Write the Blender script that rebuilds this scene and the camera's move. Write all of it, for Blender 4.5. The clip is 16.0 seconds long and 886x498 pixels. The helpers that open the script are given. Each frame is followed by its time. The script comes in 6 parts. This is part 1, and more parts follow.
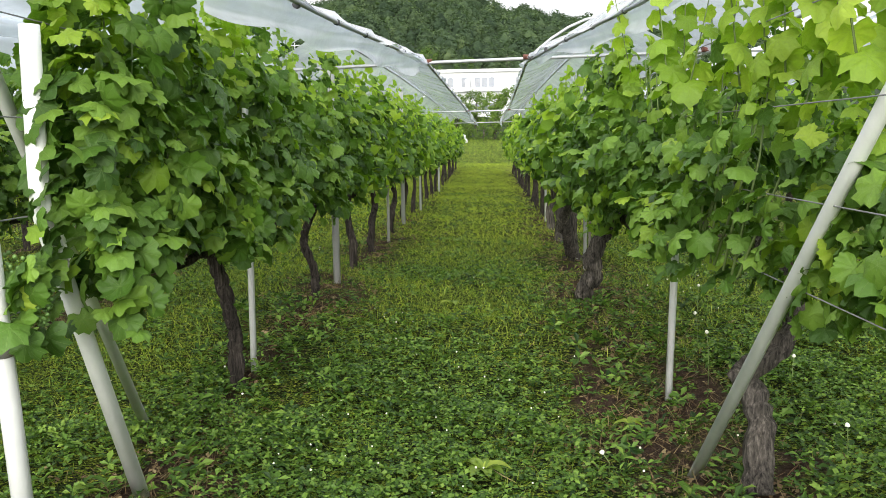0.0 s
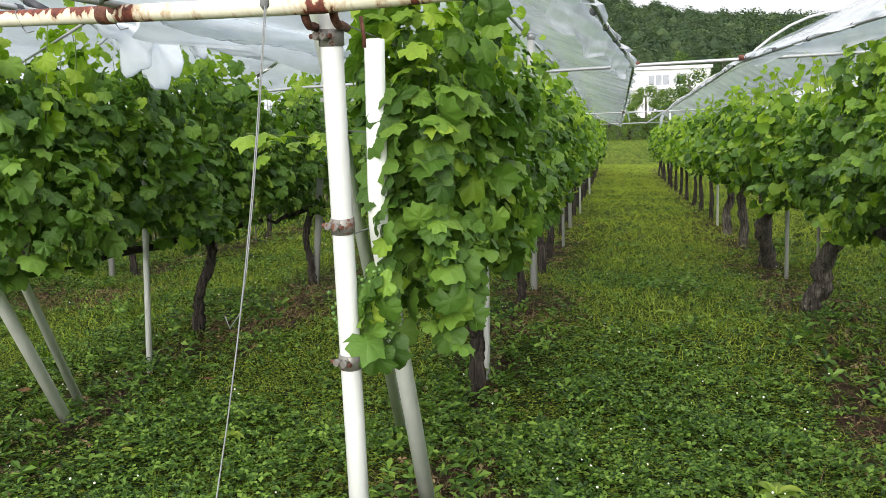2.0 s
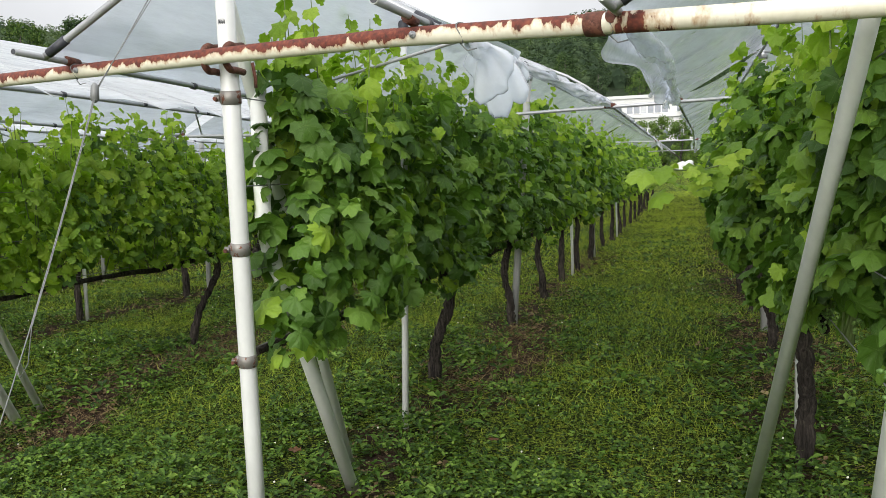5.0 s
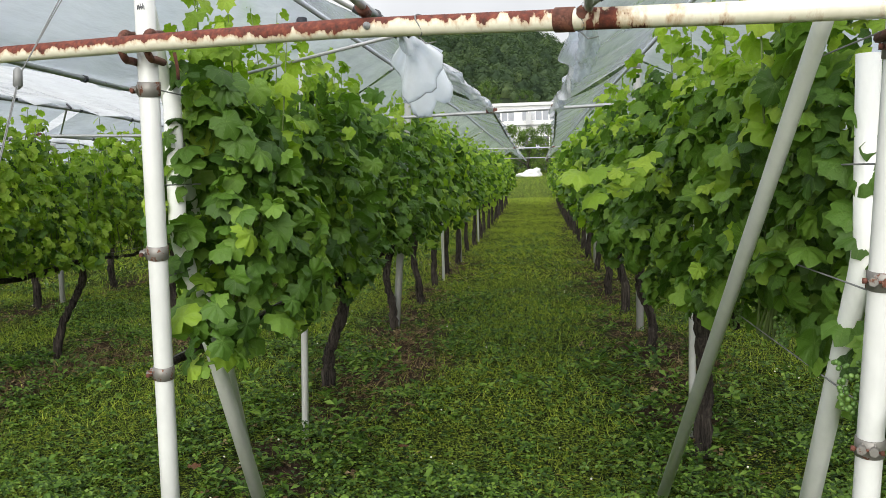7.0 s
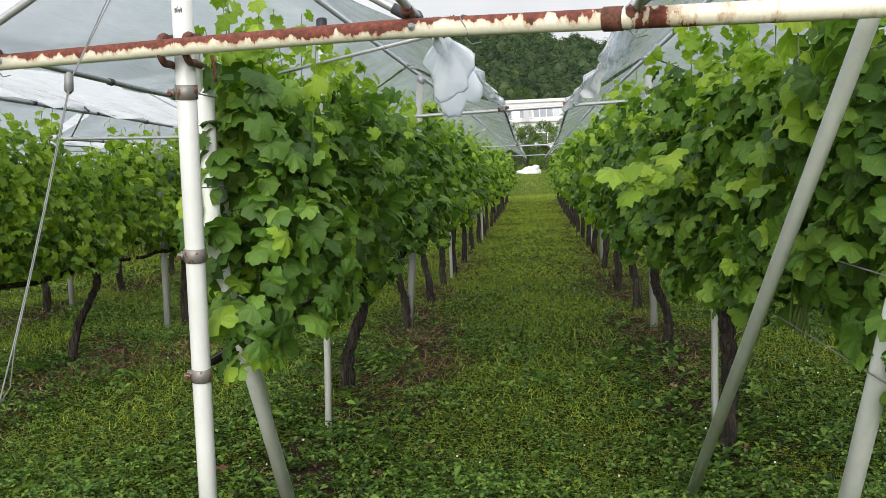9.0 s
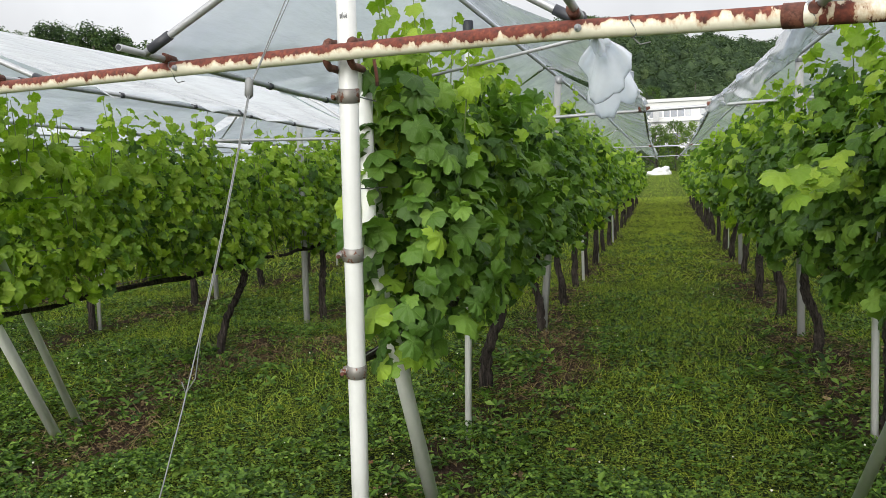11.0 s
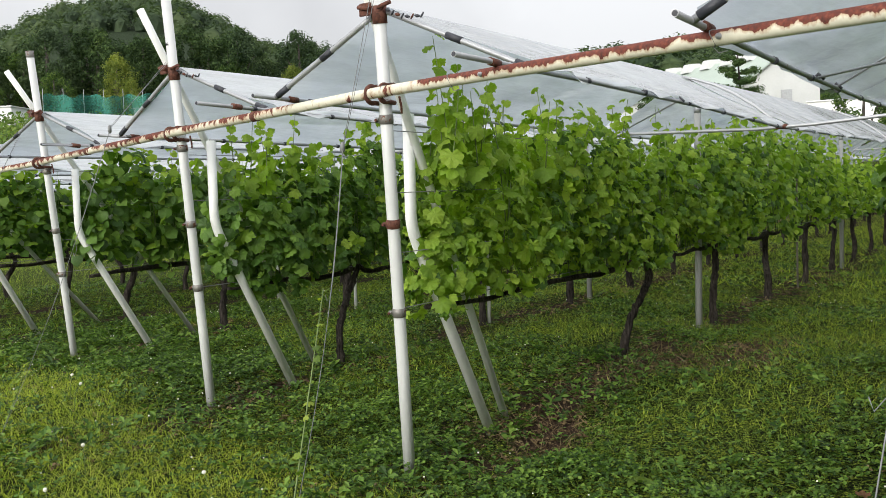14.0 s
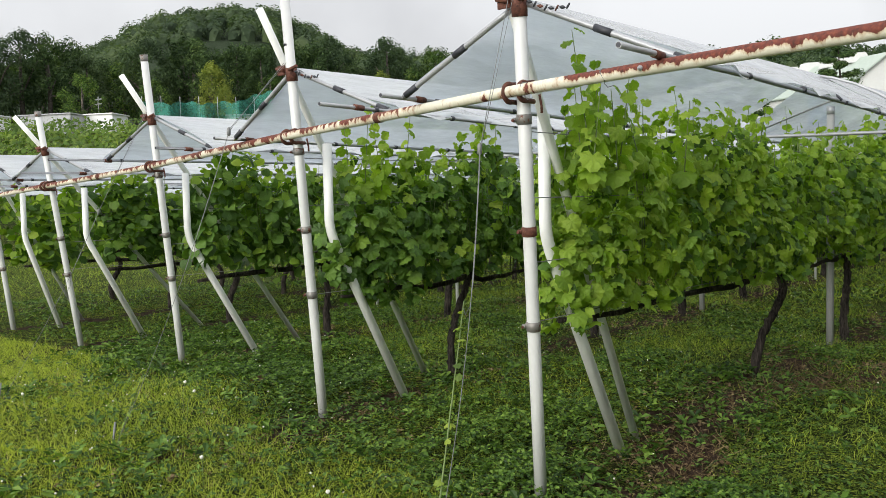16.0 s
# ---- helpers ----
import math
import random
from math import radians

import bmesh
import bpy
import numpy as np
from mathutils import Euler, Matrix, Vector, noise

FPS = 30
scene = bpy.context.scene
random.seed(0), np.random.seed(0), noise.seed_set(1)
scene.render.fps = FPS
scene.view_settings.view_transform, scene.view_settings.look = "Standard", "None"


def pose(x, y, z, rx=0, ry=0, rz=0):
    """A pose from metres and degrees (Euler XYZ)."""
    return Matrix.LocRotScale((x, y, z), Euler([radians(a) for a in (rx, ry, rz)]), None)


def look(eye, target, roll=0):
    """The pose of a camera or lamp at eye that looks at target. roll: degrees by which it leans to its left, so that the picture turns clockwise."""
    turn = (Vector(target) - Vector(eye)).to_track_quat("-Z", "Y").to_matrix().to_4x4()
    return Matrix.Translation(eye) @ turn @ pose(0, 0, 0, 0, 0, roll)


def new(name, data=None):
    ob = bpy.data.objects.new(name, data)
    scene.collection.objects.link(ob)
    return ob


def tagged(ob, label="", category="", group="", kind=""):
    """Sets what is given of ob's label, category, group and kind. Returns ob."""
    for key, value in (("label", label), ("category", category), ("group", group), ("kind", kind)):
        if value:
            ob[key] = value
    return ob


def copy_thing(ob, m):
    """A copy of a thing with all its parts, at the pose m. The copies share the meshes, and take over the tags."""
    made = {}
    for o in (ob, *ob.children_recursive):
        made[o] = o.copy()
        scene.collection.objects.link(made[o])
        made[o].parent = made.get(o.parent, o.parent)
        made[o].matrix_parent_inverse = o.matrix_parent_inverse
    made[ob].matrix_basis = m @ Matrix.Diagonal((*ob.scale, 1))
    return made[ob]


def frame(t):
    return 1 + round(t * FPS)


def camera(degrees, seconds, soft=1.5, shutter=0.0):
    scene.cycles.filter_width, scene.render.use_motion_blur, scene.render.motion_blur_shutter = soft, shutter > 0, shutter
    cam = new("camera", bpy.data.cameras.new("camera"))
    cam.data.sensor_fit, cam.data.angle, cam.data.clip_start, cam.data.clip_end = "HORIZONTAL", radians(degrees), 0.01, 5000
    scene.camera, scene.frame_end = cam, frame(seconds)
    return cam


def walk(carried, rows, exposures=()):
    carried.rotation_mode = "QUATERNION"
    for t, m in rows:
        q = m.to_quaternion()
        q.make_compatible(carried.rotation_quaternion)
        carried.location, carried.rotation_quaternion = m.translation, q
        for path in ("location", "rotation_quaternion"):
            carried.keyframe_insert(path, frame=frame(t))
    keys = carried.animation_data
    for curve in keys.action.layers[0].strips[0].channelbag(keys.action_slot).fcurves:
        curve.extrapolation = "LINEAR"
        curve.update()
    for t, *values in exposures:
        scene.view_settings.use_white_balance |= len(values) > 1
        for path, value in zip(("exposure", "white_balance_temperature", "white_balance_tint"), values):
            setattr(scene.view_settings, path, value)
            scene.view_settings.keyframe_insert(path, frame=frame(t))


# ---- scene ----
cam = camera(52.6, 16.0, soft=0.8)
PATH = [
    (0, (-0.006, 0.038, 1.486), (-0.111, 2.021, 1.251), -1.0),
    (0.5, (-0.139, -0.032, 1.495), (-0.262, 1.951, 1.262), -0.8),
    (1, (-0.322, -0.123, 1.475), (-0.51, 1.856, 1.247), -1.0),
    (1.5, (-0.517, -0.065, 1.492), (-0.81, 1.9, 1.259), -1.1),
    (2, (-0.769, 0.043, 1.541), (-1.148, 1.994, 1.314), -1.4),
    (2.5, (-1.088, 0.009, 1.544), (-1.558, 1.943, 1.343), -1.5),
    (3, (-1.384, -0.031, 1.583), (-1.893, 1.894, 1.403), -1.5),
    (3.5, (-1.607, 0.099, 1.585), (-2.141, 2.018, 1.407), -1.7),
    (4, (-1.846, 0.262, 1.614), (-2.396, 2.178, 1.448), -1.8),
    (4.2, (-1.947, 0.282, 1.613), (-2.5, 2.197, 1.45), -1.9),
    (6.3, (-2.442, 0.466, 1.621), (-2.818, 2.424, 1.464), -2.1),
    (6.5, (-2.478, 0.45, 1.598), (-2.799, 2.418, 1.447), -2.0),
    (7, (-2.564, 0.393, 1.598), (-2.777, 2.375, 1.439), -1.7),
    (7.5, (-2.618, 0.376, 1.609), (-2.786, 2.362, 1.443), -1.9),
    (8, (-2.639, 0.388, 1.611), (-2.807, 2.374, 1.443), -2.0),
    (8.2, (-2.651, 0.385, 1.609), (-2.817, 2.372, 1.443), -2.2),
    (10.3, (-2.763, 0.366, 1.61), (-3.145, 2.323, 1.457), -2.2),
    (10.5, (-2.76, 0.368, 1.593), (-3.175, 2.319, 1.446), -2.2),
    (11, (-2.821, 0.356, 1.618), (-3.302, 2.292, 1.467), -2.1),
    (11.5, (-2.914, 0.27, 1.606), (-3.47, 2.186, 1.461), -2.0),
    (12, (-3.016, 0.236, 1.59), (-3.672, 2.12, 1.45), -2.1),
    (12.5, (-3.14, 0.335, 1.6), (-3.921, 2.171, 1.455), -2.2),
    (13, (-3.279, 0.438, 1.588), (-4.219, 2.198, 1.449), -2.4),
    (13.5, (-3.491, 0.439, 1.586), (-4.556, 2.127, 1.456), -2.1),
    (14, (-3.723, 0.383, 1.579), (-4.842, 2.036, 1.458), -2.0),
    (14.5, (-3.884, 0.452, 1.571), (-5.049, 2.073, 1.45), -2.0),
    (15, (-4.018, 0.55, 1.594), (-5.228, 2.139, 1.476), -2.0),
    (15.5, (-4.1, 0.519, 1.585), (-5.35, 2.076, 1.478), -1.8),
    (16, (-4.153, 0.484, 1.586), (-5.421, 2.028, 1.484), -1.7),
]
walk(cam, [(t, look(eye, target, roll)) for t, eye, target, roll in PATH],
     exposures=[(0, 0.91), (2.0, 0.75), (2.5, 0.61), (3.2, 0.47), (4.2, 0.40), (7, 0.45), (11, 0.41), (14, 0.26), (16, 0.22)])

# ---- world, sun ----
world = bpy.data.worlds.new("overcast_sky")
scene.world = world
world.use_nodes = True
wn, wl = world.node_tree.nodes, world.node_tree.links
wn.clear()
sky = wn.new("ShaderNodeTexSky")
sky.sky_type, sky.sun_disc = "NISHITA", False
sky.sun_elevation, sky.sun_rotation = radians(20), radians(182.5)
sky.dust_density, sky.air_density, sky.ozone_density = 4.0, 1.0, 1.0
hs = wn.new("ShaderNodeHueSaturation")
hs.inputs["Saturation"].default_value = 0.22
cloud_map = wn.new("ShaderNodeTexCoord")
cloud = wn.new("ShaderNodeTexNoise")
cloud.inputs["Scale"].default_value, cloud.inputs["Detail"].default_value = 3.0, 5.0
cloud_ramp = wn.new("ShaderNodeValToRGB")
cloud_ramp.color_ramp.elements[0].color = (6.5, 6.6, 6.85, 1)
cloud_ramp.color_ramp.elements[1].color = (8.9, 9.05, 9.3, 1)
cloud_ramp.color_ramp.elements[0].position, cloud_ramp.color_ramp.elements[1].position = 0.35, 0.65
wmix = wn.new("ShaderNodeMixRGB")
wmix.inputs[0].default_value = 0.8
bg = wn.new("ShaderNodeBackground")
ZENITH = 1.7
wout = wn.new("ShaderNodeOutputWorld")
wl.new(sky.outputs[0], hs.inputs["Color"])
wl.new(hs.outputs[0], wmix.inputs[1])
wl.new(cloud_map.outputs["Generated"], cloud.inputs["Vector"])
wl.new(cloud.outputs["Fac"], cloud_ramp.inputs[0])
wl.new(cloud_ramp.outputs[0], wmix.inputs[2])
up = wn.new("ShaderNodeSeparateXYZ")
wl.new(cloud_map.outputs["Generated"], up.inputs[0])
rise = wn.new("ShaderNodeMath")
rise.operation, rise.use_clamp = "POWER", True
wl.new(up.outputs[2], rise.inputs[0])
rise.inputs[1].default_value = 1.5
lift = wn.new("ShaderNodeMath")
lift.operation = "MULTIPLY_ADD"
wl.new(rise.outputs[0], lift.inputs[0])
lift.inputs[1].default_value, lift.inputs[2].default_value = ZENITH * 0.086, 0.086
wl.new(lift.outputs[0], bg.inputs["Strength"])
wl.new(wmix.outputs[0], bg.inputs["Color"])
wl.new(bg.outputs[0], wout.inputs[0])
sun = new("sun", bpy.data.lights.new("sun", "SUN"))
sun.data.energy, sun.data.angle, sun.data.color = 3.05, radians(50), (1.0, 0.965, 0.90)
sun.matrix_world = look((0, 0, 19), (2.5, 56, 0))

# ---- materials ----


def material(name, rough=0.6, metal=0.0, spec=0.5):
    m = bpy.data.materials.new(name)
    m.use_nodes = True
    n = m.node_tree.nodes
    b = n["Principled BSDF"]
    b.inputs["Roughness"].default_value, b.inputs["Metallic"].default_value = rough, metal
    b.inputs["Specular IOR Level"].default_value = spec
    return m, n, m.node_tree.links, b


def noise_node(n, l, scale, detail=4.0, vector=None, rough=0.55):
    t = n.new("ShaderNodeTexNoise")
    t.inputs["Scale"].default_value, t.inputs["Detail"].default_value = scale, detail
    t.inputs["Roughness"].default_value = rough
    if vector is not None:
        l.new(vector, t.inputs["Vector"])
    return t.outputs["Fac"]


def ramp(n, l, fac, stops):
    r = n.new("ShaderNodeValToRGB")
    e = r.color_ramp.elements
    while len(e) < len(stops):
        e.new(0.5)
    for el, (p, c) in zip(e, stops):
        el.position, el.color = p, (*c, 1)
    l.new(fac, r.inputs[0])
    return r.outputs[0]


def math_node(n, l, op, a, b=None, c=None):
    m = n.new("ShaderNodeMath")
    m.operation = op
    for i, v in enumerate((a, b, c)):
        if v is None:
            continue
        if isinstance(v, (int, float)):
            m.inputs[i].default_value = v
        else:
            l.new(v, m.inputs[i])
    return m.outputs[0]


def mixed(n, l, fac, a, b, mode="MIX"):
    m = n.new("ShaderNodeMixRGB")
    m.blend_type = mode
    for i, v in enumerate((fac, a, b)):
        if isinstance(v, (int, float)):
            m.inputs[i].default_value = v
        elif isinstance(v, tuple):
            m.inputs[i].default_value = (*v, 1)
        else:
            l.new(v, m.inputs[i])
    return m.outputs[0]


def bump(n, l, b, height, strength, distance=0.01):
    k = n.new("ShaderNodeBump")
    k.inputs["Strength"].default_value, k.inputs["Distance"].default_value = strength, distance
    l.new(height, k.inputs["Height"])
    l.new(k.outputs[0], b.inputs["Normal"])


def position(n, l, scale=(1, 1, 1)):
    g = n.new("ShaderNodeNewGeometry")
    mp = n.new("ShaderNodeMapping")
    mp.inputs["Scale"].default_value = scale
    l.new(g.outputs["Position"], mp.inputs["Vector"])
    return mp.outputs[0], g


def tone(n, l):
    """A random number for each piece, whether it is an object or an island of a joined mesh."""
    g, o = n.new("ShaderNodeNewGeometry"), n.new("ShaderNodeObjectInfo")
    s = math_node(n, l, "ADD", g.outputs["Random Per Island"], o.outputs["Random"])
    return math_node(n, l, "FRACT", s)


def painted_metal(name, paint, rust_at, rust=(0.13, 0.035, 0.018), top=0.0, scale=(9, 9, 9), rough=0.35, patch=0.0):
    m, n, l, b = material(name, rough)
    p, g = position(n, l, scale)
    a = noise_node(n, l, 1.0, 8.0, p, 0.68)
    p2, _ = position(n, l, (55, 55, 55))
    fine = noise_node(n, l, 1.0, 5.0, p2)
    xyz = n.new("ShaderNodeSeparateXYZ")
    l.new(g.outputs["Normal"], xyz.inputs[0])
    s = math_node(n, l, "MULTIPLY_ADD", xyz.outputs[2], top, a)
    s = math_node(n, l, "MULTIPLY_ADD", fine, 0.12, s)
    p3, _ = position(n, l, (1.3, 1.3, 1.3))
    s = math_node(n, l, "MULTIPLY_ADD", math_node(n, l, "SUBTRACT", noise_node(n, l, 1.0, 2.0, p3), 0.5), patch, s)
    k = ramp(n, l, s, [(rust_at, (0, 0, 0)), (rust_at + 0.03, (1, 1, 1))])
    old = ramp(n, l, a, [(0.3, tuple(c * 0.86 for c in paint)), (0.7, paint)])
    rr = ramp(n, l, fine, [(0.3, tuple(c * 0.45 for c in rust)), (0.7, tuple(c * 1.5 for c in rust))])
    l.new(mixed(n, l, k, old, rr), b.inputs["Base Color"])
    l.new(mixed(n, l, k, (rough, rough, rough), (0.85, 0.85, 0.85)), b.inputs["Roughness"])
    bump(n, l, b, mixed(n, l, k, (0, 0, 0), fine), 0.25, 0.004)
    return m


# Lighter copy of the posts' white, painting out shade on brace undersides.
BRACE_LIGHTENED = painted_metal("white_pipe_lightened_for_shade", (0.84, 0.85, 0.83), 0.84, (0.16, 0.08, 0.04), 0.0, (14, 14, 5), 0.45)
POST_WHITE = painted_metal("white_coated_pipe", (0.60, 0.61, 0.60), 0.77, (0.16, 0.08, 0.04), 0.0, (14, 14, 5))


def rail_material():
    """Cream paint; rust runs down from the top along some lengths, and only spots the underside elsewhere."""
    m, n, l, b = material("rusting_cream_pipe", 0.45)
    p, g = position(n, l, (17, 4, 7))
    a = noise_node(n, l, 1.0, 7.0, p, 0.62)
    p2, _ = position(n, l, (60, 60, 60))
    fine = noise_node(n, l, 1.0, 5.0, p2)
    p3, _ = position(n, l, (1.9, 1.9, 1.9))
    patch = math_node(n, l, "SUBTRACT", noise_node(n, l, 1.0, 3.0, p3), 0.5)
    at, up = n.new("ShaderNodeSeparateXYZ"), n.new("ShaderNodeSeparateXYZ")
    l.new(g.outputs["Position"], at.inputs[0])
    l.new(g.outputs["Normal"], up.inputs[0])
    along = math_node(n, l, "MULTIPLY_ADD", at.outputs[0], 1 / 23, 20 / 23)
    v = [(-9.5, 0.72), (-7.6, 0.6), (-7.2, 0.34), (-6.45, 0.34), (-6.35, 0.95), (-3.0, 1.0), (-2.52, 0.72), (-2.46, 0.30), (2.5, 0.30)]
    k = ramp(n, l, along, [((x + 20) / 23, (q, q, q)) for x, q in v])
    k = math_node(n, l, "SUBTRACT", k, 0.42)
    s = math_node(n, l, "MULTIPLY_ADD", math_node(n, l, "MULTIPLY", up.outputs[2], k), 0.52, a)
    s = math_node(n, l, "MULTIPLY_ADD", math_node(n, l, "MAXIMUM", k, 0.1), 0.27, s)
    s = math_node(n, l, "MULTIPLY_ADD", patch, 0.55, s)
    s = math_node(n, l, "MULTIPLY_ADD", fine, 0.10, s)
    rust = ramp(n, l, s, [(0.655, (0, 0, 0)), (0.68, (1, 1, 1))])
    old = ramp(n, l, a, [(0.3, (0.60, 0.57, 0.46)), (0.6, (0.70, 0.67, 0.56))])
    red = ramp(n, l, fine, [(0.3, (0.05, 0.016, 0.011)), (0.55, (0.13, 0.030, 0.018)), (0.75, (0.20, 0.06, 0.03))])
    stain = ramp(n, l, math_node(n, l, "MULTIPLY_ADD", fine, 0.12, s), [(0.60, (0, 0, 0)), (0.73, (0.8, 0.8, 0.8))])
    old = mixed(n, l, stain, old, (0.36, 0.22, 0.11))
    l.new(mixed(n, l, rust, old, red), b.inputs["Base Color"])
    l.new(mixed(n, l, rust, (0.42, 0.42, 0.42), (0.85, 0.85, 0.85)), b.inputs["Roughness"])
    bump(n, l, b, mixed(n, l, rust, (0.3, 0.3, 0.3), fine), 0.3, 0.004)
    return m


RAIL = rail_material()
POST_AGED = painted_metal("weathered_white_pipe", (0.34, 0.345, 0.335), 0.74, (0.16, 0.09, 0.05), 0.0, (10, 10, 4), 0.5)
RUST = painted_metal("rusty_iron", (0.14, 0.05, 0.03), 0.5, (0.09, 0.03, 0.018), 0.0, (20, 20, 20), 0.7)
STEEL = painted_metal("galvanised_steel", (0.36, 0.37, 0.385), 0.72, (0.15, 0.07, 0.04), 0.0, (20, 20, 20), 0.45)
CLAMP = painted_metal("grey_clamp_steel", (0.21, 0.20, 0.185), 0.62, (0.15, 0.06, 0.035), 0.0, (25, 25, 25), 0.5)
for mm in (STEEL, CLAMP):
    mm.node_tree.nodes["Principled BSDF"].inputs["Metallic"].default_value = 0.45


def plain(name, colour, rough=0.6, metal=0.0, vary=0.25, scale=6.0, relief=0.15, depth=0.005):
    m, n, l, b = material(name, rough, metal)
    p, _ = position(n, l)
    big = noise_node(n, l, scale, 5.0, p)
    small = noise_node(n, l, scale * 9, 4.0, p)
    s = math_node(n, l, "MULTIPLY_ADD", small, 0.4, math_node(n, l, "MULTIPLY", big, 0.6))
    l.new(ramp(n, l, s, [(0.3, tuple(c * (1 - vary) for c in colour)), (0.7, tuple(min(1, c * (1 + vary)) for c in colour))]), b.inputs["Base Color"])
    bump(n, l, b, small, relief, depth)
    return m


BLACK = plain("black_rubber", (0.025, 0.027, 0.035), 0.55)
WIRE = plain("grey_wire", (0.17, 0.175, 0.175), 0.55, 0.3)
CONCRETE_WHITE = plain("white_wall_paint", (0.52, 0.53, 0.52), 0.7, 0.0, 0.08, 0.6, 0.05)
ROOF_GREEN = plain("pale_green_metal_roof", (0.34, 0.40, 0.35), 0.5, 0.0, 0.15, 0.4)
GLASS_DARK = plain("window_glass", (0.10, 0.12, 0.15), 0.08, 0.0, 0.3, 0.5, 0.02)
CURTAIN = plain("curtained_window", (0.30, 0.32, 0.34), 0.2)
GREY_TRIM = plain("grey_trim", (0.35, 0.36, 0.37), 0.5)
WHITE_SHEET = plain("white_sheet", (0.8, 0.8, 0.8), 0.6, 0.0, 0.06)
WOOD_STAKE = plain("old_grey_wood", (0.17, 0.15, 0.13), 0.85, 0.0, 0.35, 14.0, 0.4)


def bark(name, dark, light):
    m, n, l, b = material(name, 0.92, 0.0, 0.2)
    p, _ = position(n, l, (38, 38, 4))
    a = noise_node(n, l, 1.6, 8.0, p, 0.7)
    p2, _ = position(n, l, (3, 3, 3))
    c = noise_node(n, l, 1.5, 4.0, p2)
    s = math_node(n, l, "MULTIPLY_ADD", c, 0.35, math_node(n, l, "MULTIPLY", a, 0.75))
    l.new(ramp(n, l, s, [(0.44, dark), (0.58, tuple(u * 0.7 + v * 0.3 for u, v in zip(dark, light))), (0.76, light)]), b.inputs["Base Color"])
    bump(n, l, b, a, 1.0, 0.04)
    return m


BARK = bark("vine_bark", (0.009, 0.0075, 0.0065), (0.15, 0.125, 0.105))
BARK_GREY = bark("grey_vine_bark", (0.016, 0.014, 0.012), (0.30, 0.265, 0.225))


def foliage_material(name, dark, mid, light, translucent=0.3, rough=0.45, veins=False, patch=0.0, spec=0.35):
    m, n, l, b = material(name, rough, 0.0, spec)
    r = tone(n, l)
    col = ramp(n, l, r, [(0.0, dark), (0.55, mid), (1.0, light)])
    p, g = position(n, l)
    big = noise_node(n, l, 0.55 if not patch else patch, 3.0, p)
    col = mixed(n, l, 0.55, col, ramp(n, l, big, [(0.3, (0.62, 0.72, 0.66)), (0.7, (1.25, 1.2, 1.0))] if not patch else [(0.34, (0.25, 0.32, 0.34)), (0.5, (0.9, 0.9, 0.85)), (0.66, (1.75, 1.6, 1.25))]), "MULTIPLY")
    if veins:
        uv = n.new("ShaderNodeTexCoord")
        s = n.new("ShaderNodeSeparateXYZ")
        l.new(uv.outputs["UV"], s.inputs[0])
        u = math_node(n, l, "SUBTRACT", s.outputs[0], 0.5)
        v = math_node(n, l, "SUBTRACT", s.outputs[1], 0.35)
        ang = math_node(n, l, "ARCTAN2", u, v)
        k = math_node(n, l, "ABSOLUTE", math_node(n, l, "SINE", math_node(n, l, "MULTIPLY", ang, 3.6)))
        rad = math_node(n, l, "SQRT", math_node(n, l, "ADD", math_node(n, l, "MULTIPLY", u, u), math_node(n, l, "MULTIPLY", v, v)))
        d = math_node(n, l, "MULTIPLY", k, rad)
        line = ramp(n, l, d, [(0.004, (1, 1, 1)), (0.022, (0, 0, 0))])
        net = noise_node(n, l, 13.0, 4.0, uv.outputs["UV"])
        col = mixed(n, l, math_node(n, l, "MULTIPLY", line, 0.35), col, (0.22, 0.30, 0.10))
        col = mixed(n, l, 0.55, col, ramp(n, l, net, [(0.33, (0.86, 0.88, 0.87)), (0.67, (1.12, 1.11, 1.06))]), "MULTIPLY")
        bump(n, l, b, math_node(n, l, "MULTIPLY_ADD", line, -0.5, net), 0.45, 0.010)
    l.new(col, b.inputs["Base Color"])
    tr = n.new("ShaderNodeBsdfTranslucent")
    l.new(mixed(n, l, 1.0, col, (1.25, 1.45, 0.55), "MULTIPLY"), tr.inputs["Color"])
    mx = n.new("ShaderNodeMixShader")
    mx.inputs[0].default_value = translucent
    l.new(b.outputs[0], mx.inputs[1])
    l.new(tr.outputs[0], mx.inputs[2])
    l.new(mx.outputs[0], n["Material Output"].inputs["Surface"])
    return m


LEAF = foliage_material("grape_leaf", (0.030, 0.074, 0.010), (0.080, 0.164, 0.020), (0.152, 0.258, 0.036), 0.22, 0.5, True, spec=0.32)
LEAF_YOUNG_SUNLIT = foliage_material("young_and_sunlit_grape_leaf", (0.150, 0.255, 0.022), (0.215, 0.335, 0.032), (0.32, 0.43, 0.055), 0.36, 0.5, True)
CLOVER = foliage_material("ground_weed_leaf", (0.013, 0.034, 0.006), (0.070, 0.138, 0.020), (0.165, 0.255, 0.044), 0.2, 0.5, spec=0.22)
GRASS_PALE = foliage_material("pale_headland_grass", (0.21, 0.29, 0.026), (0.33, 0.41, 0.044), (0.47, 0.51, 0.09), 0.42, 0.5)
GRASS_LIGHT = foliage_material("yellowish_headland_grass", (0.26, 0.33, 0.035), (0.36, 0.42, 0.055), (0.50, 0.52, 0.11), 0.45, 0.5)
GRASS = foliage_material("grass_blade", (0.055, 0.100, 0.014), (0.165, 0.245, 0.028), (0.330, 0.390, 0.060), 0.36, 0.55)
DRY = foliage_material("dry_litter", (0.09, 0.055, 0.03), (0.15, 0.10, 0.05), (0.26, 0.20, 0.11), 0.1, 0.8)
